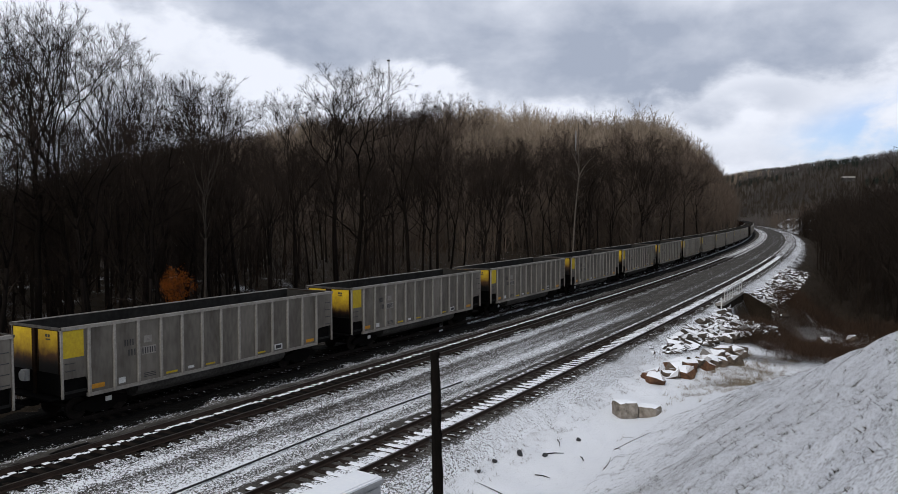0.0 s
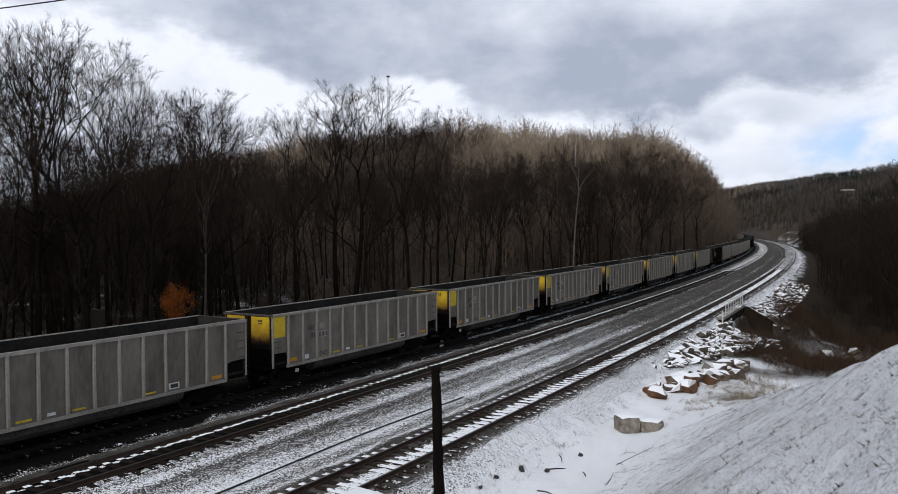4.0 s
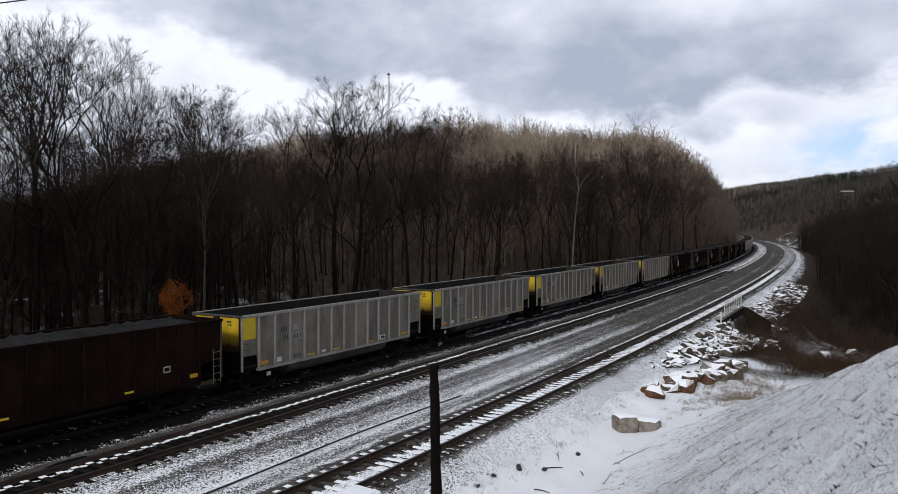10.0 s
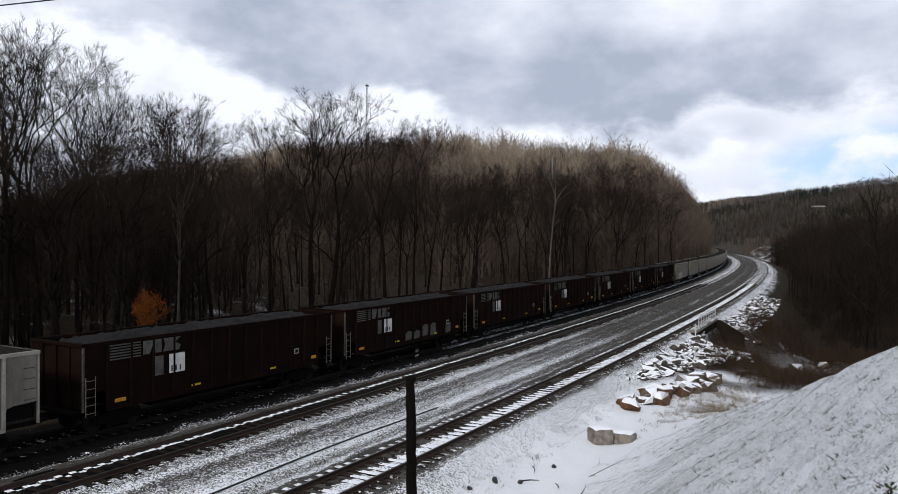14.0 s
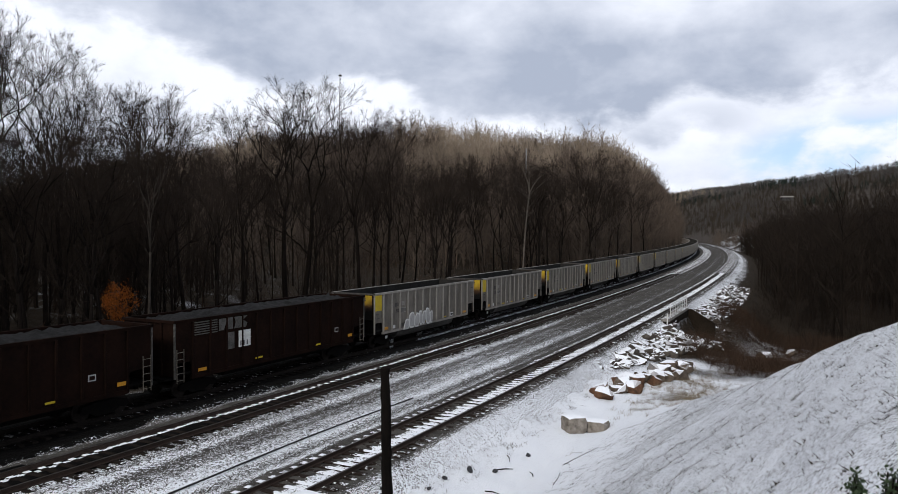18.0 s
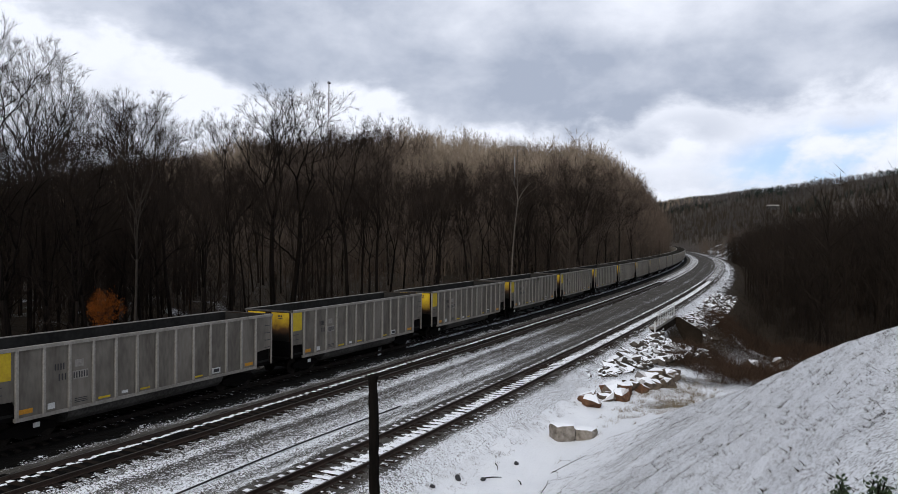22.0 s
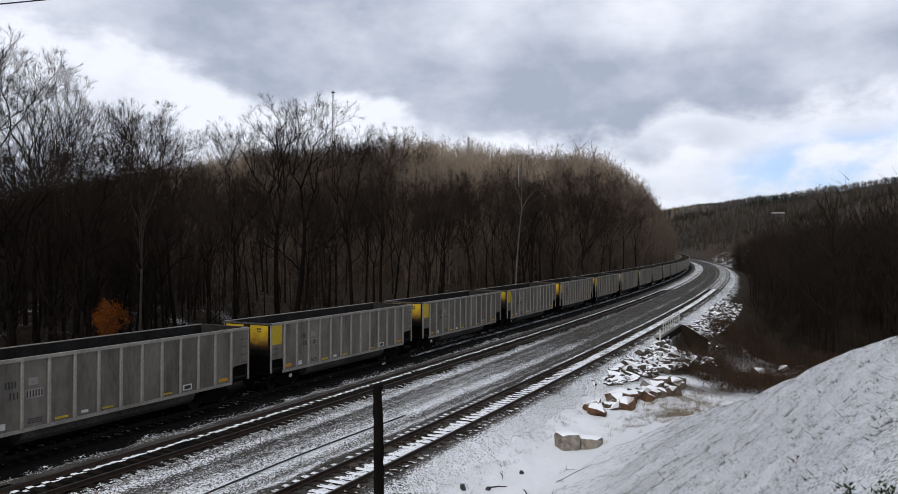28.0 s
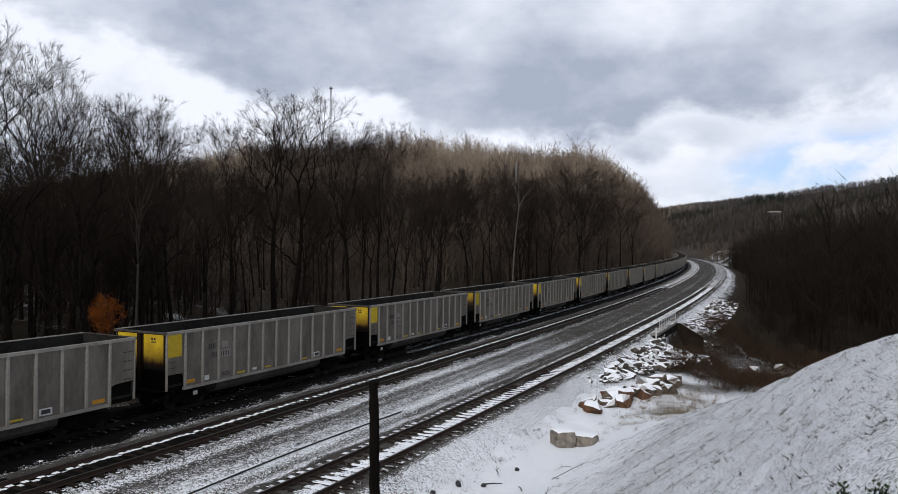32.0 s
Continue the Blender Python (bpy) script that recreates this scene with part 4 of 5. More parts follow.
RIBS = [-6.39 + 12.60 * i / 12 for i in range(13)]


def wheelset_mesh():
    sh = Shape()
    for x in (-0.75, 0.75):
        ring = [(0.42 * math.cos(6.2832 * k / 16), 0.42 * math.sin(6.2832 * k / 16)) for k in range(16)]
        sh.add([(x - .06, a, b) for a, b in ring] + [(x + .06, a, b) for a, b in ring],
               [tuple(range(16)), tuple(range(31, 15, -1))] + [(i, 16 + i, 16 + (i + 1) % 16, (i + 1) % 16) for i in range(16)])
    sh.tube([(-0.95, 0, 0), (0.95, 0, 0)], 0.08, 8)
    return sh.mesh("wheelset", M_WHEEL)


def add_truck(car, y, meshes):
    tr = part("bogie", meshes["bolster"], None, car, "black cast steel bogie", pose(0, y, 0))
    for x in (-1.02, 1.02):
        part("side_frame", meshes["frame"], None, tr, at=pose(x, 0, 0))
    for dy in (-0.88, 0.88):
        part("wheelset", meshes["wheelset"], None, tr, at=pose(0, dy, 0.42))


def truck_meshes():
    b = Shape().box(-1.0, -.2, .42, 1.0, .2, .8)
    f = Shape().add(*prism_x([(-1.15, .42), (-.95, .30), (-.70, .34), (-.35, .16), (.35, .16), (.70, .34), (.95, .30), (1.15, .42), (1.05, .60), (.4, .74), (-.4, .74), (-1.05, .60)], -.07, .07))
    return {"bolster": b.mesh("bogie", M_BLACK), "frame": f.mesh("side_frame", M_BLACK), "wheelset": wheelset_mesh()}


def prism_y(profile, y0, y1):
    """A profile in x and z, drawn along y."""
    n = len(profile)
    v = [(x, y0, z) for x, z in profile] + [(x, y1, z) for x, z in profile]
    return v, [tuple(range(n)), tuple(range(2 * n - 1, n - 1, -1))] + [(i, n + i, n + (i + 1) % n, (i + 1) % n) for i in range(n)]


def prism_x(profile, x0, x1):
    """A profile in y and z, drawn along x."""
    n = len(profile)
    v = [(x0, y, z) for y, z in profile] + [(x1, y, z) for y, z in profile]
    return v, [tuple(range(n)), tuple(range(2 * n - 1, n - 1, -1))] + [(i, n + i, n + (i + 1) % n, (i + 1) % n) for i in range(n)]


def side_mesh(name, mat, posts=False):
    """The side sheet: deep between the first and the last post, raised over the bogies at both ends."""
    e, a, b, t = LEN / 2, RIBS[0], RIBS[-1], 0.05
    prof = [(-e, 1.74), (a - .12, 1.72), (a - .04, 1.55), (a, SILL), (b, SILL), (b + .04, 1.50), (b + .14, 1.74), (b + .34, 1.80), (e, 1.84), (e, TOP), (-e, TOP)]
    sh = Shape().add(*prism_x(prof, -t / 2, t / 2))
    if posts:
        for y in RIBS:
            sh.box(-.11, y - .06, SILL + .02, -.026, y + .06, TOP - .08)
    return sh.mesh(name, mat)


def plate(y0, z0, y1, z1, t=0.008):
    return Shape().add(*prism_x([(y0, z0), (y1, z0), (y1, z1), (y0, z1)], -t, t))


def bars(y, z, count, w, h, gap):
    """A row of upright bars that stands for writing."""
    sh = Shape()
    for i in range(count):
        sh.add(*prism_x([(y + i * gap, z), (y + i * gap + w, z), (y + i * gap + w, z + h), (y + i * gap, z + h)], -.006, .006))
    return sh


def ladder_mesh():
    sh = Shape()
    for y in (-.2, .2):
        sh.tube([(0, y, 0), (0, y, 1.5)], .016, 5)
    for k in range(5):
        sh.tube([(0, -.2, .12 + .31 * k), (0, .2, .12 + .31 * k)], .013, 5)
    return sh


def coupler_mesh():
    return Shape().box(-.14, 0, .68, .14, .32, 1.0, .03).box(-.11, .30, .72, .11, .72, .96, .02).box(-.19, .66, .66, .1, .94, 1.02, .05)


def build_gondola(meshes):
    """An aluminium coal gondola with a hanging tub, empty."""
    car = thing("coal_gondola", "dull silver aluminium coal gondola with yellow end panels", "freight car", "cars of the coal train")
    side, inner = side_mesh("side_sheet", M_ALU), side_mesh("inner_lining", M_INNER)
    rib = Shape().box(-.045, -.06, SILL + .02, .06, .06, TOP - .08, .015).mesh("side_post", M_ALURIB)
    for sgn in (1, -1):
        part("side_sheet", side if sgn > 0 else side_mesh("side_sheet", M_ALU, True), None, car, at=pose(sgn * WID, 0, 0))
        part("inner_lining", inner, None, car, "coal-dusted inner wall", pose(sgn * (WID - .055), 0, 0))
        for y in RIBS if sgn > 0 else ():
            part("side_post", rib, None, car, at=pose(WID + .05, y, 0))
        part("top_chord", Shape().sweep([(-.07, TOP - .09), (.10, TOP - .09), (.10, TOP + .03), (-.07, TOP + .03)], -LEN / 2 - .02, LEN / 2 + .02), M_ALURIB, car,
             at=pose(sgn * WID, 0, 0, 0, 0, 0 if sgn > 0 else 180))
        part("side_sill", Shape().sweep([(-.06, SILL - .07), (.07, SILL - .07), (.07, SILL + .06), (-.06, SILL + .06)], RIBS[0] - .06, RIBS[-1] + .06), M_ALURIB, car,
             at=pose(sgn * WID, 0, 0, 0, 0, 0 if sgn > 0 else 180))
    for sgn in (-1, 1):
        turn = pose(0, sgn * LEN / 2, 0, 0, 0, 0 if sgn < 0 else 180)
        end = part("end_wall", Shape().box(-WID, .0, 1.15, WID, .06, TOP), M_RUST, car, "sooty end wall with rust-washed yellow panels", turn)
        part("end_post", Shape().box(-.09, -.10, 1.1, .09, -.002, TOP - .07, .02), M_RUST, end)
        part("end_chord", Shape().box(-WID - .1, -.06, TOP - .06, WID + .1, .03, TOP + .03, .02), M_GRIME, end)
        for x in (-.82, .82):
            part("yellow_panel", Shape().box(x - .60, -.022, 1.55, x + .60, -.004, TOP - .10), M_ENDYEL, end, "yellow panel washed with rust and coal dust")
        part("stencil_mark", Shape().box(.68, -.030, 3.26, .80, -.023, 3.36).box(.84, -.030, 3.26, .95, -.023, 3.36).box(.70, -.030, 3.15, .98, -.023, 3.20), M_MARK, end)
        part("hand_brake" if sgn < 0 else "grab_iron", Shape().box(-.62, -.26, 1.55, -.28, -.05, 1.95, .05).tube([(-.45, -.30, 1.75), (-.45, -.27, 1.75)], .2, 12)
             if sgn < 0 else Shape().tube([(-.9, -.08, 1.6), (-.4, -.08, 1.6)], .014, 5), M_STEEL, end)
        part("end_lining", Shape().box(-WID + .03, .065, 1.2, WID - .03, .10, TOP - .03), M_INNER, end)
        # Black plate over the lower part of the end wall.
        part("black_end_plate", Shape().box(-WID + .02, -.034, 1.15, WID - .02, -.024, 1.95), M_BLACK, end)
        part("end_platform", Shape().box(-1.45, -.42, 1.02, 1.45, .1, 1.10), M_BLACK, end)
        cp = part("coupler", coupler_mesh(), M_BLACK, car, at=pose(0, sgn * (LEN / 2 + .0), 0, 0, 0, 180 if sgn < 0 else 0))
        part("corner_post", Shape().box(-.03, -.035, 1.05, .05, .035, TOP - .05), M_ALURIB, car, at=pose(WID + .02, sgn * (LEN / 2 - .02), 0))
        for k in range(4 if sgn > 0 else 2):
            part("grab_rung", Shape().tube([(0, -.2, 0), (.06, -.17, 0), (.06, .17, 0), (0, .2, 0)], .016, 5), M_MARK, car,
                 at=pose(WID + .03, sgn * (LEN / 2 - .33), 1.95 + .37 * k if sgn > 0 else 2.03 + .27 * k))
        part("end_patch", plate(-.41, 2.50, .41, TOP - .11), M_YELLOW, car, "bright yellow painted patch", pose(WID + .035, -LEN / 2 + .46, 0)) if sgn < 0 else None
    tub = Shape().sweep([(-1.42, 1.0), (-1.30, .62), (-1.05, .42), (1.05, .42), (1.30, .62), (1.42, 1.0)], -4.15, 4.15)
    part("tub", tub, M_GRIME, car, "grimy tub that hangs between the bogies")
    part("floor", Shape().box(-1.5, -LEN / 2 + .06, 1.16, 1.5, LEN / 2 - .06, 1.26), M_INNER, car, "coal-black floor")
    # Black blocks added behind the end cut-outs as the shade under the car.
    for sgn in (-1, 1):
        part("end_shade_block", Shape().box(-1.46, -.62, .98, 1.46, .62, 1.84), M_BLACK, car, at=pose(0, sgn * (LEN / 2 - .68), 0))
    part("centre_sill", Shape().box(-.22, -LEN / 2, .72, .22, LEN / 2, 1.05), M_BLACK, car)
    for y in (-5.55, 5.55):
        add_truck(car, y, meshes)
    x = WID + .034
    for nm, y0, z0, w, h, mt in (("reflector", -6.31, 1.20, .54, .17, M_AMBER), ("reflector", 5.45, 1.18, .56, .15, M_AMBER), ("reflector", -2.99, 1.16, .55, .08, M_YELLOW),
                                 ("reflector", -.94, 1.16, .50, .07, M_YELLOW), ("reflector", 2.10, 1.16, .50, .07, M_YELLOW), ("data_plate", -5.17, 1.18, .29, .22, M_WHITE),
                                 ("data_plate", -1.88, 1.18, .30, .11, M_WHITE), ("stencil_patch", -4.03, 2.60, .37, .27, M_ALURIB), ("data_plate", 3.22, 1.16, .52, .26, M_WHITE),
                                 ("number_ground", -4.14, 2.13, .68, .32, M_ALURIB)):
        part(nm, plate(y0, z0, y0 + w, z0 + h), mt, car, at=pose(x, 0, 0))
    part("data_frame", plate(3.30, 1.21, 3.66, 1.37), M_MARK, car, at=pose(x + .01, 0, 0))
    part("stencil_mark", bars(-4.88, 2.58, 4, .045, .25, .115), M_MARK, car, "black stencilled marks", pose(x, 0, 0))
    part("stencil_mark", bars(-4.72, 2.18, 3, .045, .25, .13), M_MARK, car, "black stencilled marks", pose(x, 0, 0))
    part("stencil_mark", bars(-4.10, 2.17, 6, .045, .24, .112), M_MARK, car, "black stencilled marks", pose(x + .01, 0, 0))
    fine = Shape()
    for k in range(3):
        fine.add(*prism_x([(-4.05, 1.22 + .07 * k), (-3.50, 1.22 + .07 * k), (-3.50, 1.245 + .07 * k), (-4.05, 1.245 + .07 * k)], -.006, .006))
    part("fine_print", fine, M_MARK, car, "small rows of black stencilled print", pose(x, 0, 0))
    part("white_tag", plate(-5.48, .52, -5.22, .70), M_WHITE, car, "small white tag under the sill", pose(1.20, 0, 0))
    part("tag_hanger", Shape().box(1.12, -5.40, .60, 1.19, -5.30, 1.0), M_BLACK, car)
    return car


def build_steel_gondola(meshes):
    """A brown steel coal gondola with a load."""
    car = thing("loaded_gondola", "sooty brown steel gondola heaped with coal", "freight car", "cars of the coal train")
    side = side_mesh("side_sheet", M_BROWN)
    rib = Shape().box(-.045, -.05, SILL + .02, .07, .05, TOP - .08, .015).mesh("side_post", M_BROWN)
    for sgn in (1, -1):
        part("side_sheet", side if sgn > 0 else side_mesh("side_sheet", M_BROWN, True), None, car, at=pose(sgn * WID, 0, 0))
        for y in RIBS if sgn > 0 else ():
            part("side_post", rib, None, car, at=pose(WID + .05, y, 0))
        part("top_chord", Shape().sweep([(-.07, TOP - .09), (.10, TOP - .09), (.10, TOP + .03), (-.07, TOP + .03)], -LEN / 2 - .02, LEN / 2 + .02), M_BROWN, car,
             at=pose(sgn * WID, 0, 0, 0, 0, 0 if sgn > 0 else 180))
        part("side_sill", Shape().sweep([(-.06, SILL - .1), (.07, SILL - .1), (.07, SILL + .08), (-.06, SILL + .08)], RIBS[0] - .06, RIBS[-1] + .06), M_BROWN, car,
             at=pose(sgn * WID, 0, 0, 0, 0, 0 if sgn > 0 else 180))
    for sgn in (-1, 1):
        turn = pose(0, sgn * LEN / 2, 0, 0, 0, 0 if sgn < 0 else 180)
        end = part("end_wall", Shape().box(-WID, .0, 1.15, WID, .06, TOP), M_BROWN, car, "", turn)
        for px in (-.83, 0, .83):
            part("end_post", Shape().box(px - .08, -.09, 1.1, px + .08, -.002, TOP - .09, .02), M_BROWN, end)
        part("end_chord", Shape().box(-WID - .1, -.08, TOP - .08, WID + .1, .08, TOP + .035, .02), M_BROWN, end)
        part("end_platform", Shape().box(-1.45, -.42, 1.02, 1.45, .1, 1.10), M_BLACK, end)
        part("coupler", coupler_mesh(), M_BLACK, car, at=pose(0, sgn * LEN / 2, 0, 0, 0, 180 if sgn < 0 else 0))
        part("ladder", ladder_mesh(), M_ALU, car, "dull grey steel ladder", pose(WID + .09, sgn * (LEN / 2 - .3), .85))
    rng = np.random.default_rng(8)
    ys, xs = np.linspace(-LEN / 2 + .08, LEN / 2 - .08, 60), np.linspace(-1.5, 1.5, 14)
    Yg, Xg = np.meshgrid(ys, xs, indexing="ij")
    Zg = TOP - .22 + .30 * (1 - (np.abs(Xg) / 1.5) ** 2) * np.clip((LEN / 2 - np.abs(Yg)) / 1.5, 0, 1) + .05 * rng.standard_normal(Xg.shape)
    i, j = np.meshgrid(np.arange(59), np.arange(13), indexing="ij")
    F = np.stack([i * 14 + j, i * 14 + j + 1, (i + 1) * 14 + j + 1, (i + 1) * 14 + j], -1).reshape(-1, 4)[:, ::-1]
    part("coal_load", mesh_np("coal_load", np.stack([Xg, Yg, Zg], -1).reshape(-1, 3), F, M_LOAD), None, car, "heaped black coal")
    part("floor", Shape().box(-1.5, -LEN / 2 + .06, 1.16, 1.5, LEN / 2 - .06, 1.26), M_BLACK, car)
    part("tub", Shape().sweep([(-1.42, 1.0), (-1.0, .6), (1.0, .6), (1.42, 1.0)], -3.9, 3.9), M_BLACK, car)
    part("centre_sill", Shape().box(-.22, -LEN / 2, .72, .22, LEN / 2, 1.05), M_BLACK, car)
    for y in (-5.55, 5.55):
        add_truck(car, y, meshes)
    x = WID + .034
    for nm, y0, z0, w, h, mt in (("reflector", -6.1, 1.2, .5, .14, M_AMBER), ("reflector", -2.3, 1.2, .5, .08, M_YELLOW), ("reflector", 2.6, 1.2, .4, .08, M_YELLOW),
                                 ("reflector", 5.7, 1.3, .4, .16, M_AMBER), ("number_panel", -3.50, 1.95, .82, .80, M_WHITE), ("number_panel", -4.25, 1.95, .45, .80, M_SOOTED)):
        part(nm, plate(y0, z0, y0 + w, z0 + h), mt, car, at=pose(x + .05, 0, 0))
    st = Shape()
    for k in range(6):
        st.add(*prism_x([(-6.4, 2.86 + .11 * k), (-4.9, 2.86 + .11 * k), (-4.9, 2.91 + .11 * k), (-6.4, 2.91 + .11 * k)], -.006, .006))
    part("stripe_emblem", st, M_SOOTED, car, "faded pale stripes", pose(x + .04, 0, 0))
    part("painted_emblem", Shape().add(*prism_x([(-4.8, 2.9), (-4.5, 2.9), (-4.3, 3.3), (-4.2, 2.9), (-3.9, 2.9), (-3.9, 3.45), (-4.8, 3.45)], -.006, .006))
         .add(*prism_x([(-3.8, 2.9), (-3.0, 2.9), (-2.9, 3.1), (-3.2, 3.25), (-2.9, 3.45), (-3.8, 3.45), (-3.7, 3.2)], -.006, .006)), M_SOOTED, car, "worn pale emblem", pose(x + .05, 0, 0))
    part("stencil_mark", bars(-3.40, 2.02, 3, .07, .24, .22), M_MARK, car, "", pose(x + .06, 0, 0))
    part("data_plate", plate(4.40, 1.72, 4.74, 1.98), M_FADE, car, at=pose(x + .02, 0, 0))
    part("data_frame", plate(4.45, 1.77, 4.69, 1.93), M_BROWN, car, at=pose(x + .03, 0, 0))
    for end in (-1, 1):
        part("corner_post", Shape().box(-.03, -.03, 1.05, .05, .03, TOP - .1), M_GRIME, car, "scuffed grey corner post", pose(WID + .03, end * (LEN / 2 - .02), 0))
    return car


def add_pale_patches(car):
    """Faded light patches low between the posts of one brown car."""
    car["label"] = "sooty brown steel gondola with faded pale patches"
    for k, (z0, z1) in zip((5, 6, 7, 8, 10), ((1.15, 1.75), (1.15, 1.7), (1.2, 2.0), (1.15, 2.0), (1.1, 1.85))):
        ring = [(RIBS[k] + .14, z0), (RIBS[k + 1] - .16, z0 + .04), (RIBS[k + 1] - .12, z1 - .10), (RIBS[k] + .5, z1), (RIBS[k] + .16, z1 - .18)]
        part("faded_patch", Shape().add(*prism_x(ring, -.006, .006)), M_SOOTED, car, "pale worn patch of paint", pose(WID + .034, 0, 0))


# distance that the train has run, in metres, by seconds
RUN = [(0, 0), (1, 22.7), (2, 45.0), (3, 67.0), (3.5, 78.4), (5.5, 123.3), (6, 134.3), (7, 156.9), (8, 179.3), (9, 201.8), (10, 224.6), (11, 247.2), (12, 270.0),
       (13, 292.3), (14, 314.7), (18, 406.1), (19, 428.6), (20, 451.4), (21, 474.1), (22, 496.7), (23, 519.2), (24, 541.8), (24.5, 553.2), (26.5, 598.4),
       (27, 609.6), (28, 632.4), (29, 654.9), (30, 677.3), (31, 700.1), (32, 722.6)]
PITCH, PITCH_DARK, HEAD = 16.7, 16.2, 15.40
DARK = {13} | set(range(19, 26))
CARS = []


def start_of(i):
    """Where the near end of a car stands at the start."""
    dark = sum(1 for k in DARK if 0 <= k < i)
    return HEAD + PITCH * i - (PITCH - PITCH_DARK) * dark


def run_at(t):
    return float(np.interp(t, [a for a, _ in RUN], [b for _, b in RUN]))


def add_graffiti(car):
    """Rounded white spray-paint shapes low on the side."""
    car["label"] = "silver coal gondola with white spray-painted graffiti"
    rng = random.Random(3)
    y = -3.95
    for w, z0, z1, slant in ((.75, .55, 1.65, .5), (.85, .95, 2.05, .1), (.75, .9, 1.95, .25), (.5, 1.0, 2.05, -.15), (.5, 1.05, 2.0, .2), (.7, .95, 2.15, -.2), (.45, 1.0, 1.9, .1)):
        ring = []
        for k in range(14):
            a = 6.2832 * k / 14
            ca, sa = math.cos(a), math.sin(a)
            ry, rz = math.copysign(abs(ca) ** .7, ca) * w * .48, math.copysign(abs(sa) ** .7, sa) * (z1 - z0) * .5
            ring.append((y + w / 2 + ry + slant * rz * .5 + rng.gauss(0, .02), max(z0 + (z1 - z0) / 2 + rz + rng.gauss(0, .03), .96)))
        back = [(y + w / 2 + (a - y - w / 2) * 1.06, (z0 + z1) / 2 + (b - (z0 + z1) / 2) * 1.04) for a, b in ring]
        back = [(a, max(b, .955)) for a, b in back]
        core = [(y + w / 2 + (a - y - w / 2) * .74, (z0 + z1) / 2 + (b - (z0 + z1) / 2) * .80) for a, b in ring]
        part("graffiti_outline", Shape().add(*prism_x(back, -.006, .006)), M_GRIME, car, "thin dark spray-painted edge", pose(WID + .128, 0, 0))
        part("graffiti_letter", Shape().add(*prism_x(ring, -.006, .006)), M_WHITE, car, "white spray-painted outline", pose(WID + .142, 0, 0))
        part("graffiti_fill", Shape().add(*prism_x(core, -.006, .006)), M_FADE, car, "thin grey-white spray filling", pose(WID + .156, 0, 0))
        y += w * .92


def build_train():
    meshes = truck_meshes()
    silver, brown = build_gondola(meshes), build_steel_gondola(meshes)
    for i in range(-2, 77):
        m = pose(*arc(start_of(i) + LEN / 2, T1), 0, 0, heading(start_of(i) + LEN / 2))
        proto = brown if i in DARK else silver
        if i == 0:
            car = silver
            car.matrix_basis = m
        elif i == 13:
            car = brown
            car.matrix_basis = m
        else:
            car = copy_thing(proto, m)
        CARS.append((i, car))
        if i == 26:
            add_graffiti(car)
        if i == 20:
            add_pale_patches(car)


# ---------------------------------------------------------------- things beside the line
def rock_mesh(seed, sx, sy, sz, mat, squared=False):
    bm = bmesh.new()
    rng = random.Random(seed)
    if squared:
        bmesh.ops.create_cube(bm, size=1.75)
        bmesh.ops.subdivide_edges(bm, edges=bm.edges[:], cuts=3, use_grid_fill=True)
        for v in bm.verts:
            k = max(abs(v.co.x), abs(v.co.y), abs(v.co.z)) / sum(abs(c) ** 6 for c in v.co) ** (1 / 6)
            v.co = v.co * k + Vector((rng.gauss(0, .02), rng.gauss(0, .02), rng.gauss(0, .02)))
    else:
        for _ in range(20):
            d = Vector((rng.gauss(0, 1), rng.gauss(0, 1), rng.gauss(0, 1))).normalized()
            k = max(abs(d.x), abs(d.y), abs(d.z))
            bm.verts.new(d * (0.45 + 0.55 / k) * rng.uniform(0.85, 1.0))
        hull = bmesh.ops.convex_hull(bm, input=bm.verts[:])
        bmesh.ops.delete(bm, geom=[v for v in hull["geom_interior"] if isinstance(v, bmesh.types.BMVert)], context="VERTS")
    for v in bm.verts:
        k = noise.noise(v.co * 2.3 + Vector((seed, 0, 0))) * (.04 if squared else .10) + noise.noise(v.co * 6.0 + Vector((0, seed, 0))) * (.02 if squared else .045)
        v.co = v.co * (1 + k)
        v.co = Vector((v.co.x * sx, v.co.y * sy, v.co.z * sz))
    me = bpy.data.meshes.new("rock")
    bm.to_mesh(me)
    bm.free()
    me.materials.append(mat)
    return me


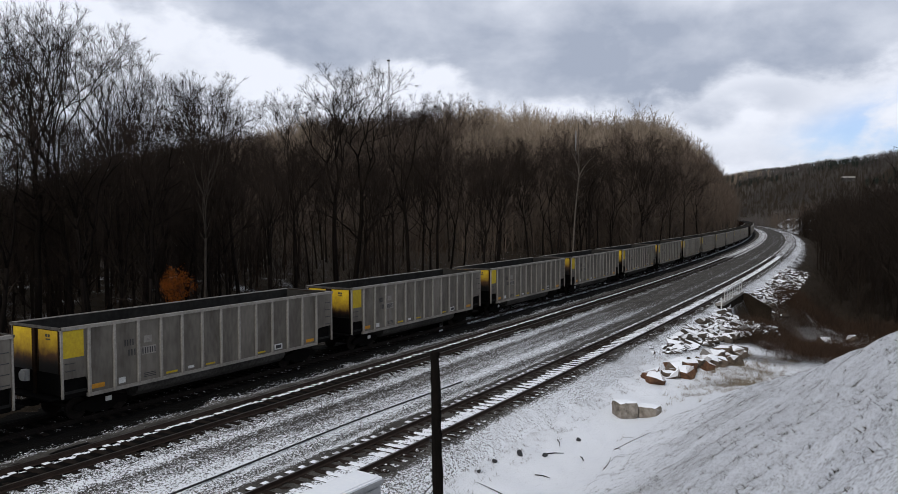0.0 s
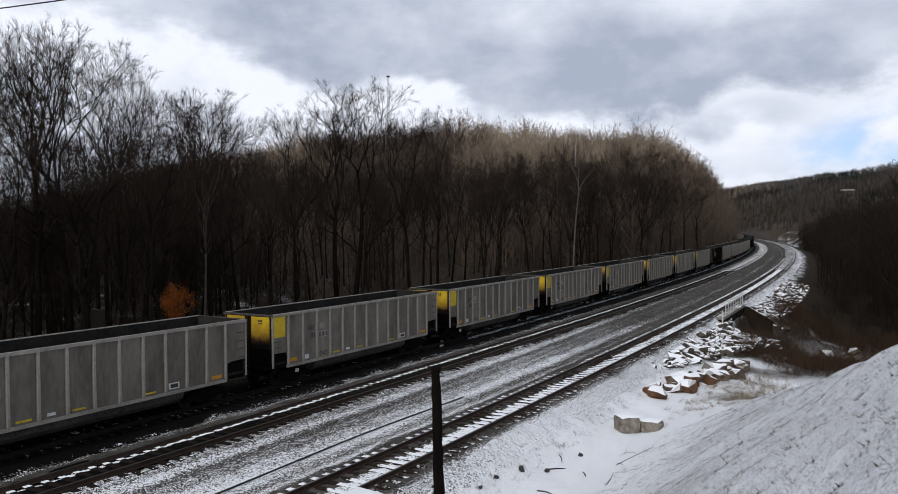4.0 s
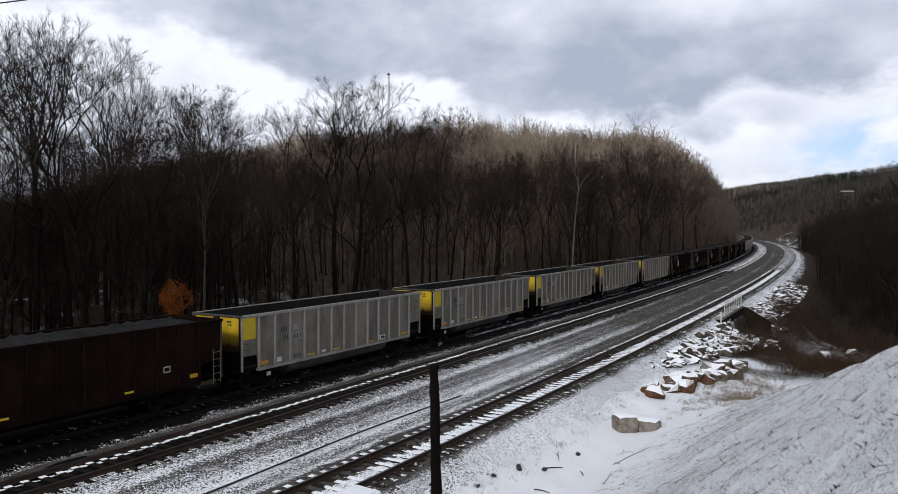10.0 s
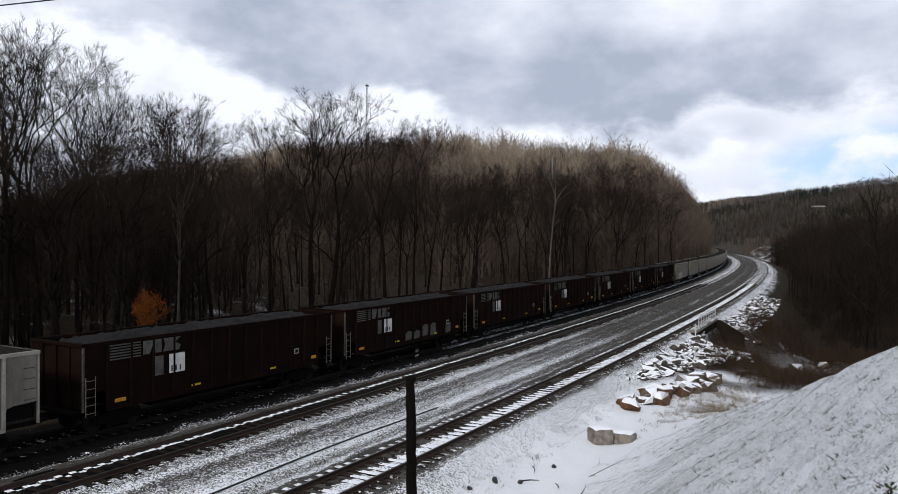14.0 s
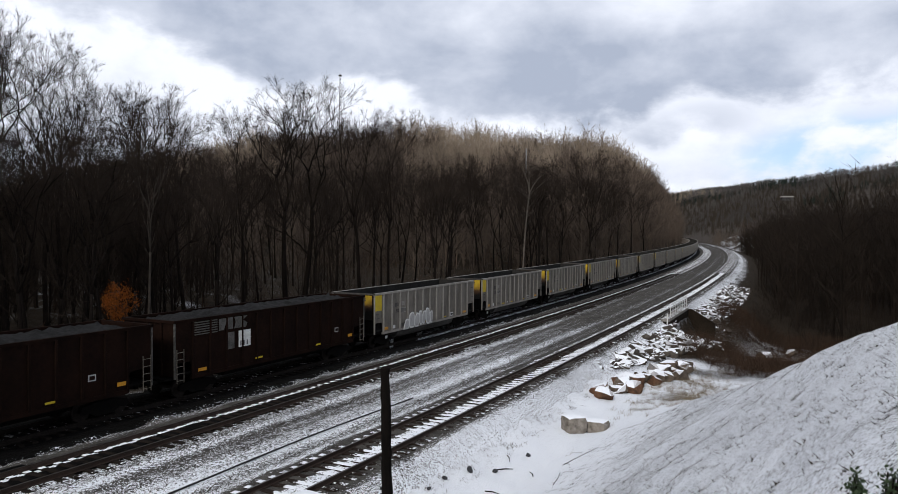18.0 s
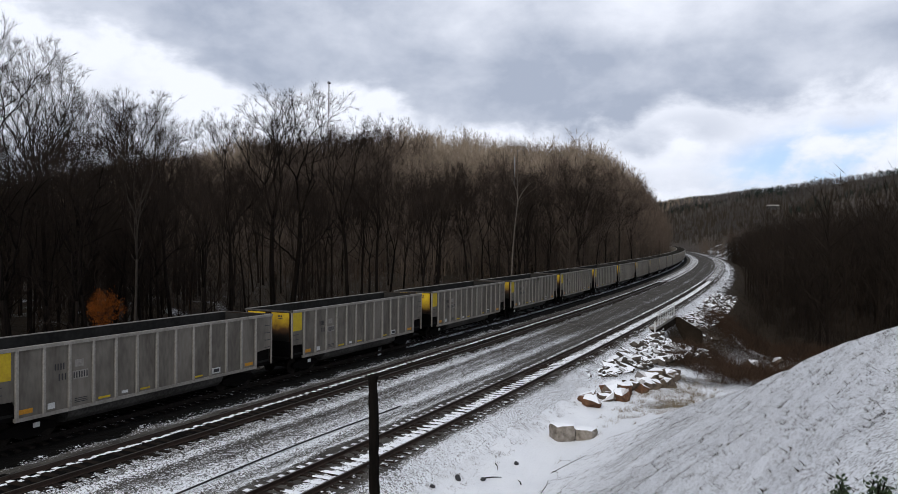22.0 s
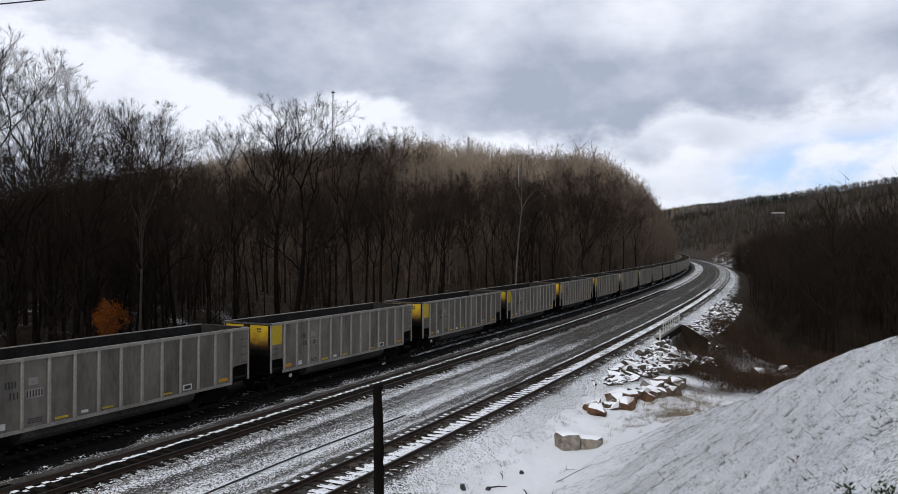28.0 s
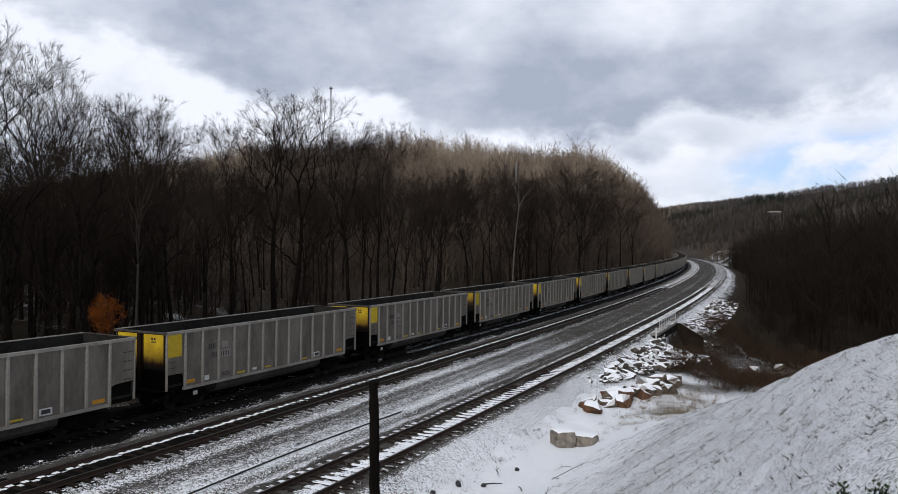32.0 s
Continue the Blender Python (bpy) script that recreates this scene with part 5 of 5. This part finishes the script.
def build_rocks():
    rng = random.Random(12)
    # squared blocks in front, then the heap, then rubble up to the bridge
    for s, o, sx, sy, sz, turn, lab in ((30.9, 4.6, .54, .48, .46, 14, "large squared boulder dusted with snow"), (31.5, 5.42, .60, .45, .35, -34, "long low boulder beside a larger one")):
        p = arc(s, o)
        ob = new("boulder", rock_mesh(55 if sz > .4 else 62, sx, sy, sz, M_BLOCK, True))
        ob.matrix_basis = pose(p.x, p.y, land(p.x, p.y) + sz * .55, 0, 0, turn)
        tagged(ob, lab, "rock", "boulders by the line")
    for k in range(36):
        f = k / 35
        s, o = 38.2 + 10.6 * f + rng.gauss(0, .45), 4.0 + 2.2 * f + rng.gauss(0, .42)
        p, r = arc(s, o), rng.uniform(.26, .70)
        mat = M_ROCKR if rng.random() < .3 else M_ROCK
        ob = new("boulder", rock_mesh(k + 50, r * rng.uniform(.9, 1.5), r, r * rng.uniform(.6, .95), mat))
        ob.matrix_basis = pose(p.x, p.y, land(p.x, p.y) + r * .32, rng.uniform(-20, 20), rng.uniform(-20, 20), rng.uniform(0, 360))
        tagged(ob, "russet boulder with snow on top" if mat is M_ROCKR else "grey-brown boulder with snow on top", "rock", "boulders by the line")
    kinds = [rock_mesh(300 + k, .5, .38, .24, M_RIPRAP) for k in range(6)]
    heap = Shape()
    for k in range(1500):
        s, o = rng.uniform(43, 70), rng.uniform(2.1, 7.5)
        if k % 4 == 0:
            s, o = rng.uniform(79, 120), rng.uniform(2.3, 6.0)
        elif o > 2.4 + (s - 42) * .22:
            continue
        p, r, me = arc(s, o), rng.uniform(.25, .95), kinds[k % 6]
        m = pose(p.x, p.y, land(p.x, p.y) + .03, rng.uniform(-30, 30), rng.uniform(-30, 30), rng.uniform(0, 360)) @ Matrix.Scale(r, 4)
        heap.add([m @ v.co for v in me.vertices], [tuple(q.vertices) for q in me.polygons])
    tagged(new("rubble", heap.mesh("rubble", M_RIPRAP)), "small broken stones half covered by snow", "rubble", kind="stuff")
    for k in range(170):
        s, o = rng.uniform(46, 68), rng.uniform(2.2, 6.5)
        if o > 2.6 + (s - 44) * .25:
            continue
        p, r = arc(s, o), rng.uniform(.4, 1.5)
        ob = new("stone", kinds[k % 6])
        ob.matrix_basis = pose(p.x, p.y, land(p.x, p.y) + .08, rng.uniform(-38, 38), rng.uniform(-38, 38), rng.uniform(0, 360)) @ Matrix.Scale(r, 4)
        tagged(ob, "flat broken stone with snow on it", "rock", "riprap below the bridge")
    p = arc(88, 10)
    for k, (s, o, r) in enumerate(((78.0, 8.6, 1.0), (79.0, 9.6, 1.15), (77.4, 7.8, .7), (80.5, 11.6, .7), (75.5, 10.8, .55), (74.0, 8.8, .5))):
        p = arc(s, o)
        ob = new("boulder", rock_mesh(k + 90, r, r * .8, r * .7, M_ROCK))
        ob.matrix_basis = pose(p.x, p.y, land(p.x, p.y) + r * .3, 0, 10, 40 * k)
        tagged(ob, "snow-capped boulder among the brush", "rock", "boulders by the line")


def build_litter():
    """Dead branches and stones that lie on the flat snow."""
    rng = random.Random(31)
    for k in range(9):
        p = arc(rng.uniform(20, 27), rng.uniform(3.4, 6.6))
        a, ln = rng.uniform(0, 6.28), rng.uniform(.3, 1.3)
        q = Vector((math.cos(a), math.sin(a), 0)) * ln / 2
        pts = [p - q, p + Vector((rng.gauss(0, .05), rng.gauss(0, .05), 0)), p + q]
        pts = [Vector((v.x, v.y, land(v.x, v.y) + .03 + .06 * i * (k % 3))) for i, v in enumerate(pts)]
        r = rng.uniform(.008, .03)
        tagged(new("dead_branch", Shape().tube(pts, [r, r * .9, r * .5], 6).mesh("dead_branch", M_BARK)), "broken dark branch lying on the snow", "branch", "sticks on the snow")
    for s, o, r in ((23.2, 3.3, .16), (22.1, 2.9, .10), (24.0, 3.9, .11), (20.8, 3.0, .09), (26.5, 4.2, .12)):
        p = arc(s, o)
        ob = new("dark_stone", rock_mesh(int(s * 10), r, r * .8, r * .8, M_MARK))
        ob.matrix_basis = pose(p.x, p.y, land(p.x, p.y) + r * .4, 0, 0, s * 50)
        tagged(ob, "small dark stone on the snow", "rock", "stones on the snow")


def build_bridge():
    """The small bridge: an abutment wall with a parapet and a pipe railing."""
    br = thing("bridge_parapet", "weathered concrete bridge side with a pale pipe railing", "bridge", kind="structure")
    h = pose(*arc(71.5, 2.05), 0, 0, heading(71.5))
    part("abutment", Shape().box(-.25, -5.6, -4.6, .25, 5.6, -.2), M_WALL, br, at=h)
    part("deck_edge", Shape().box(-.35, -5.8, -.2, .32, 5.8, .04, .02), M_CONC, br, at=h)
    part("wing_wall", Shape().add(*prism_y([(0, -4.8), (0, -.15), (.4, -.2), (2.6, -1.5), (2.6, -4.8)], -.25, .25)), M_WALL, br, at=pose(*arc(77.3, 2.3), 0, 0, heading(77)))
    for k in range(8):
        part("post", Shape().box(-.032, -.032, .04, .032, .032, 1.15), M_STEEL, br, at=h @ pose(.12, 5.5 - 1.35 * k, 0))
    for z in (.45, .8, 1.12):
        part("pipe_rail", Shape().tube([(.12, -4.0, z), (.12, 5.55, z)], .030, 6), M_STEEL, br, at=h)
    end = Shape().box(-.05, -.06, -.1, .05, .06, 1.2)
    part("end_post", end, M_STEEL, br, at=h @ pose(.12, 5.6, 0))
    sg = thing("marker_post", "short white trackside marker post", "post", at=pose(*arc(63.5, 2.6, land(*arc(63.5, 2.6).xy)), 0, 0, heading(63)))
    part("stake", Shape().box(-.05, -.05, -.2, .05, .05, 1.5, .01), M_STEEL, sg)


def build_post():
    a = radians(-0.75)
    d = 16.0
    x, y = d * math.sin(a), d * math.cos(a)
    z0, top = land(x, y), 4.70
    post = thing("wooden_post", "black creosoted wooden post with loose wires", "post", at=pose(x, y, z0, 0, -1.1, 0))
    H = top - z0
    rng = random.Random(2)
    part("shaft", Shape().tube([(rng.gauss(0, .005), rng.gauss(0, .005), -.5 + (H + .5) * k / 40) for k in range(41)], [.125 - .0006 * k + rng.gauss(0, .006) for k in range(41)], 12), M_POST, post, flat=False)
    part("cap", Shape().tube([(0, 0, H - .06), (0, 0, H + .02), (0, 0, H + .05)], [.112, .112, .05], 12), M_POST, post)
    for dz in (1.95, 2.6):
        part("wire_clip", Shape().box(-.16, -.03, H - dz, .12, .03, H - dz + .05), M_CABLE, post)


def sag(a, b, drop, n=14):
    a, b = Vector(a), Vector(b)
    return [a.lerp(b, k / n) - Vector((0, 0, 4 * drop * (k / n) * (1 - k / n))) for k in range(n + 1)]


def build_cabinet():
    p = arc(12.2, 4.35)
    z0 = land(p.x, p.y)
    box = thing("equipment_cabinet", "grey trackside equipment cabinet with snow on its lid", "cabinet", at=pose(p.x, p.y, z0, 0, 0, heading(12) - 4))
    H = 1.72 - z0
    part("body", Shape().box(-.36, -.95, 0, .36, .95, H, .02), M_BOX, box)
    part("lid", Shape().box(-.42, -1.0, H, .42, 1.0, H + .06, .02), M_BOX, box)
    part("door", Shape().box(.36, -.85, .15, .385, -.03, H - .1), M_BOX, box)
    part("door", Shape().box(.36, .03, .15, .385, .85, H - .1), M_BOX, box)
    part("snow_cap", Shape().box(-.40, -.98, H + .06, .40, .98, H + .10, .04).box(-.34, -.92, H + .10, .34, .92, H + .125, .08), M_SNOW, box, "layer of fresh snow")


def build_wires():
    A, B = (-16.19, 20.60, 13.35), (0.06, 15.96, 13.69)
    w = new("overhead_cable", Shape().tube(sag(A, B, 0.05, 24), .016, 6).mesh("overhead_cable", M_CABLE))
    tagged(w, "thin black overhead cable", "cable")
    a = radians(-0.75)
    px, py = 16 * math.sin(a), 16 * math.cos(a)
    c = arc(12.9, 4.7)
    for k, (zp, dr) in enumerate(((1.9, .25), (1.75, .32))):
        w = new("loose_wire", Shape().tube(sag((px - .1, py, zp), (c.x, c.y, 1.0 - .1 * k), dr), .012, 5).mesh("loose_wire", M_CABLE))
        tagged(w, "slack black wire from the post to the cabinet", "cable", "wires at the post")
    sh = Shape().tube([arc(-10 + 1.5 * k, -3.3 + .12 * math.sin(k * .5), -.33) for k in range(28)], .035, 5)
    tagged(new("ground_cable", sh.mesh("ground_cable", M_CABLE)), "black cable laid along the ballast", "cable")


def build_mast():
    """A lattice radio mast on the ridge and a pale pole on the hill."""
    for az, d, yv, label, hh, r in ((-4.55, 330, .205, "distant lattice radio mast on the ridge", 30, .9), ):
        a = radians(az)
        x, y = d * math.sin(a), d * math.cos(a)
        top = 7.68 + d * yv
        z0 = land(x, y)
        mast = thing("radio_mast", label, "mast", at=pose(x, y, z0))
        hgt = top - z0
        for k in range(3):
            w = 6.28 * k / 3
            part("leg", Shape().tube([(r * math.cos(w), r * math.sin(w), 0), (r * .35 * math.cos(w), r * .35 * math.sin(w), hgt)], .07, 5), M_GRIME, mast)
        br = Shape()
        for k in range(24):
            z = hgt * k / 24
            q = 1 - .65 * k / 24
            for j in range(3):
                w, w2 = 6.28 * j / 3, 6.28 * (j + 1) / 3
                br.tube([(r * q * math.cos(w), r * q * math.sin(w), z), (r * q * math.cos(w2), r * q * math.sin(w2), z + hgt / 24)], .05, 4)
        part("bracing", br, M_GRIME, mast)
        part("antenna_ring", Shape().box(-.7, -.7, hgt - 1.0, .7, .7, hgt - .7, .2), M_GRIME, mast)
    a = radians(9.6)
    x, y = 210 * math.sin(a), 210 * math.cos(a)
    z0 = land(x, y)
    pl = thing("pale_pole", "slender pale pole on the wooded hill", "pole", at=pose(x, y, z0))
    part("shaft", Shape().tube([(0, 0, -1), (0, 0, 7.68 + 210 * .108 - z0)], [.22, .13], 8), M_BOX, pl)


def build_house():
    """A small pale house far up the valley."""
    a, d = radians(28.05), 830.0
    x, y = d * math.sin(a), d * math.cos(a)
    ho = thing("distant_house", "small pale house among far trees", "house", at=pose(x, y, land(x, y) - 0.6, 0, 0, -12))
    part("wall", Shape().box(-5.6, -3.5, -1, 5.6, 3.5, 2.6), M_GRIME, ho)
    part("roof", Shape().add(*prism_x([(-4.2, 2.6), (4.2, 2.6), (0, 4.2)], -6.0, 6.0)), M_ALURIB, ho)
    for k in (-4.0, -1.4, 1.4, 4.0):
        part("window", Shape().box(k - .6, -3.56, 1.0, k + .6, -3.5, 2.3), M_MARK, ho)


def build_scrub():
    """Brush in the gully, straw grass on the bank and the small evergreen shrub."""
    rng = np.random.default_rng(77)

    def tufts(name, label, cat, s, o, blades, tall, width, mat, lean=.5, clump=0.0):
        a = np.asarray(s) / RAD
        rr = RAD + np.asarray(o)
        X = N2[0] * (N3 - RAD + rr * np.cos(a)) + U2[0] * rr * np.sin(a)
        Y = N2[1] * (N3 - RAD + rr * np.cos(a)) + U2[1] * rr * np.sin(a)
        n_ = len(X) * blades
        c = clump or .5 * lean * tall
        X, Y = np.repeat(X, blades) + rng.normal(0, c, n_), np.repeat(Y, blades) + rng.normal(0, c, n_)
        foot = np.stack([X, Y, ground_z(X, Y) - .03], -1)
        h = tall * rng.uniform(.4, 1.2, n_)
        d = np.stack([rng.normal(0, lean, n_), rng.normal(0, lean, n_), np.ones(n_)], -1) * h[:, None]
        w = rng.uniform(0, 6.28, n_)
        sd_ = np.stack([np.cos(w), np.sin(w), np.zeros(n_)], -1) * width
        V = np.stack([foot - sd_, foot + sd_, foot + d], 1).reshape(-1, 3)
        F = np.arange(3 * n_).reshape(-1, 3)
        ob = new(name, mesh_np(name, V, F, mat))
        tagged(ob, label, cat, kind="stuff")

    def on_bank(n):
        return 2.5 + 28 * rng.random(n), 6.4 + 12 * rng.random(n)

    tufts("bank_grass", "dark dead weeds poking through the snow", "grass", *on_bank(24000), 5, .018, .006, M_WEED, 1.0, .012)
    tufts("bank_weeds", "small dark clumps of dead leaves on the snow", "grass", *on_bank(9500), 15, .034, .011, M_WEED, .95, .024)
    tufts("bank_clumps", "larger dark leafy clumps on the snowy bank", "grass", *on_bank(1600), 24, .045, .014, M_WEED, .95, .036)
    tufts("bank_straw", "short tan grass showing through thin snow", "grass", *on_bank(17000), 7, .034, .003, M_STRAW, 1.0, .05)
    n = 420
    s, o = rng.normal(42, 4.5, n), rng.normal(7.6, 1.3, n)
    tufts("straw_grass", "pale dry straw grass at the foot of the bank", "grass", s, o, 14, .28, .008, M_STRAW, .7)
    n = 2800
    s, o = rng.uniform(50, 92, n), 4.5 + 22 * rng.random(n)
    ok = s + 1.3 * o > 62
    tufts("brush", "tangled brown brush in the gully", "brush", s[ok], o[ok], 24, 1.15, .011, M_BRUSH, .7)
    n = 700
    s, o = rng.uniform(84, 150, n), 7.0 + 40 * rng.random(n)
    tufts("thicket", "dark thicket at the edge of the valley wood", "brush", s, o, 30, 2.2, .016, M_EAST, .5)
    n = 1500
    s, o = rng.uniform(8, 62, n), 1.8 + rng.random(n) ** 2 * 1.9
    tufts("ballast_weeds", "dead weeds on the shoulder of the ballast", "grass", s, o, 8, .16, .007, M_BRUSH, .8)
    # evergreen shrub on the bank
    az, d = radians(33.9), 5.0
    x, y = d * math.sin(az), d * math.cos(az)
    sh = thing("evergreen_shrub", "small dark green shrub on the snowy bank", "shrub", at=pose(x, y, land(x, y)))
    r2 = random.Random(4)
    st, lv, lf = Shape(), [], []
    for k in range(16):
        w = r2.uniform(0, 6.28)
        tip = Vector((math.cos(w) * r2.uniform(.01, .06) + (.12 if k % 2 else -.11), math.sin(w) * r2.uniform(.01, .06), r2.uniform(.10, .25)))
        st.tube([(tip.x * .7, tip.y * .7, -.05), tip * .8 - Vector((0, 0, tip.z * .3)), tip], [.012, .009, .004], 4)
        for j in range(46):
            c = Vector((tip.x, tip.y, tip.z * r2.uniform(.3, 1.0))) + Vector((r2.gauss(0, .022), r2.gauss(0, .022), r2.gauss(0, .022)))
            e, g = (Vector((r2.gauss(0, 1), r2.gauss(0, 1), r2.gauss(0, 1))).normalized() for _ in range(2))
            i = len(lv)
            lv += [c, c + e * .018 + g * .011, c + e * .036, c + e * .018 - g * .011]
            lf.append((i, i + 1, i + 2, i + 3))
    part("stems", st, M_BARK, sh)
    part("leaves", mesh_of("leaves", lv, lf, M_LEAF), None, sh)


def motions():
    """The train comes on at a steady speed, each car along the outer arc."""
    times = sorted(set([float(t) for t in range(33)] + [t for t, _ in RUN]))
    for i, car in CARS:
        rows = []
        for t in times:
            s = start_of(i) + LEN / 2 - run_at(t)
            rows.append((t, pose(*arc(s, T1), 0, 0, heading(s))))
        walk(car, rows)


build_land()
build_bed()
track_near = build_track(T3, "rusty railway track with snow on its sleepers")
track_mid = build_track(T2, "dark railway track with little snow")
# Dark wheel steel on these rails stands in for the shade under the cars.
track_far = build_track(T1, "railway track under the train, its rails darkened for shade", M_WHEEL, M_WHEEL)
build_bridge()
build_post()
build_cabinet()
build_wires()
build_mast()
build_house()
build_rocks()
build_litter()
plant_near_trees()
plant_woods()
build_scrub()
build_train()
sleepers(track_near, T3, M_TIE, -2.0, 280, 420)
sleepers(track_mid, T2, M_TIED, 2.0, 260, 420)
sleepers(track_far, T1, M_TIED, -10.0, 0, 300)
motions()
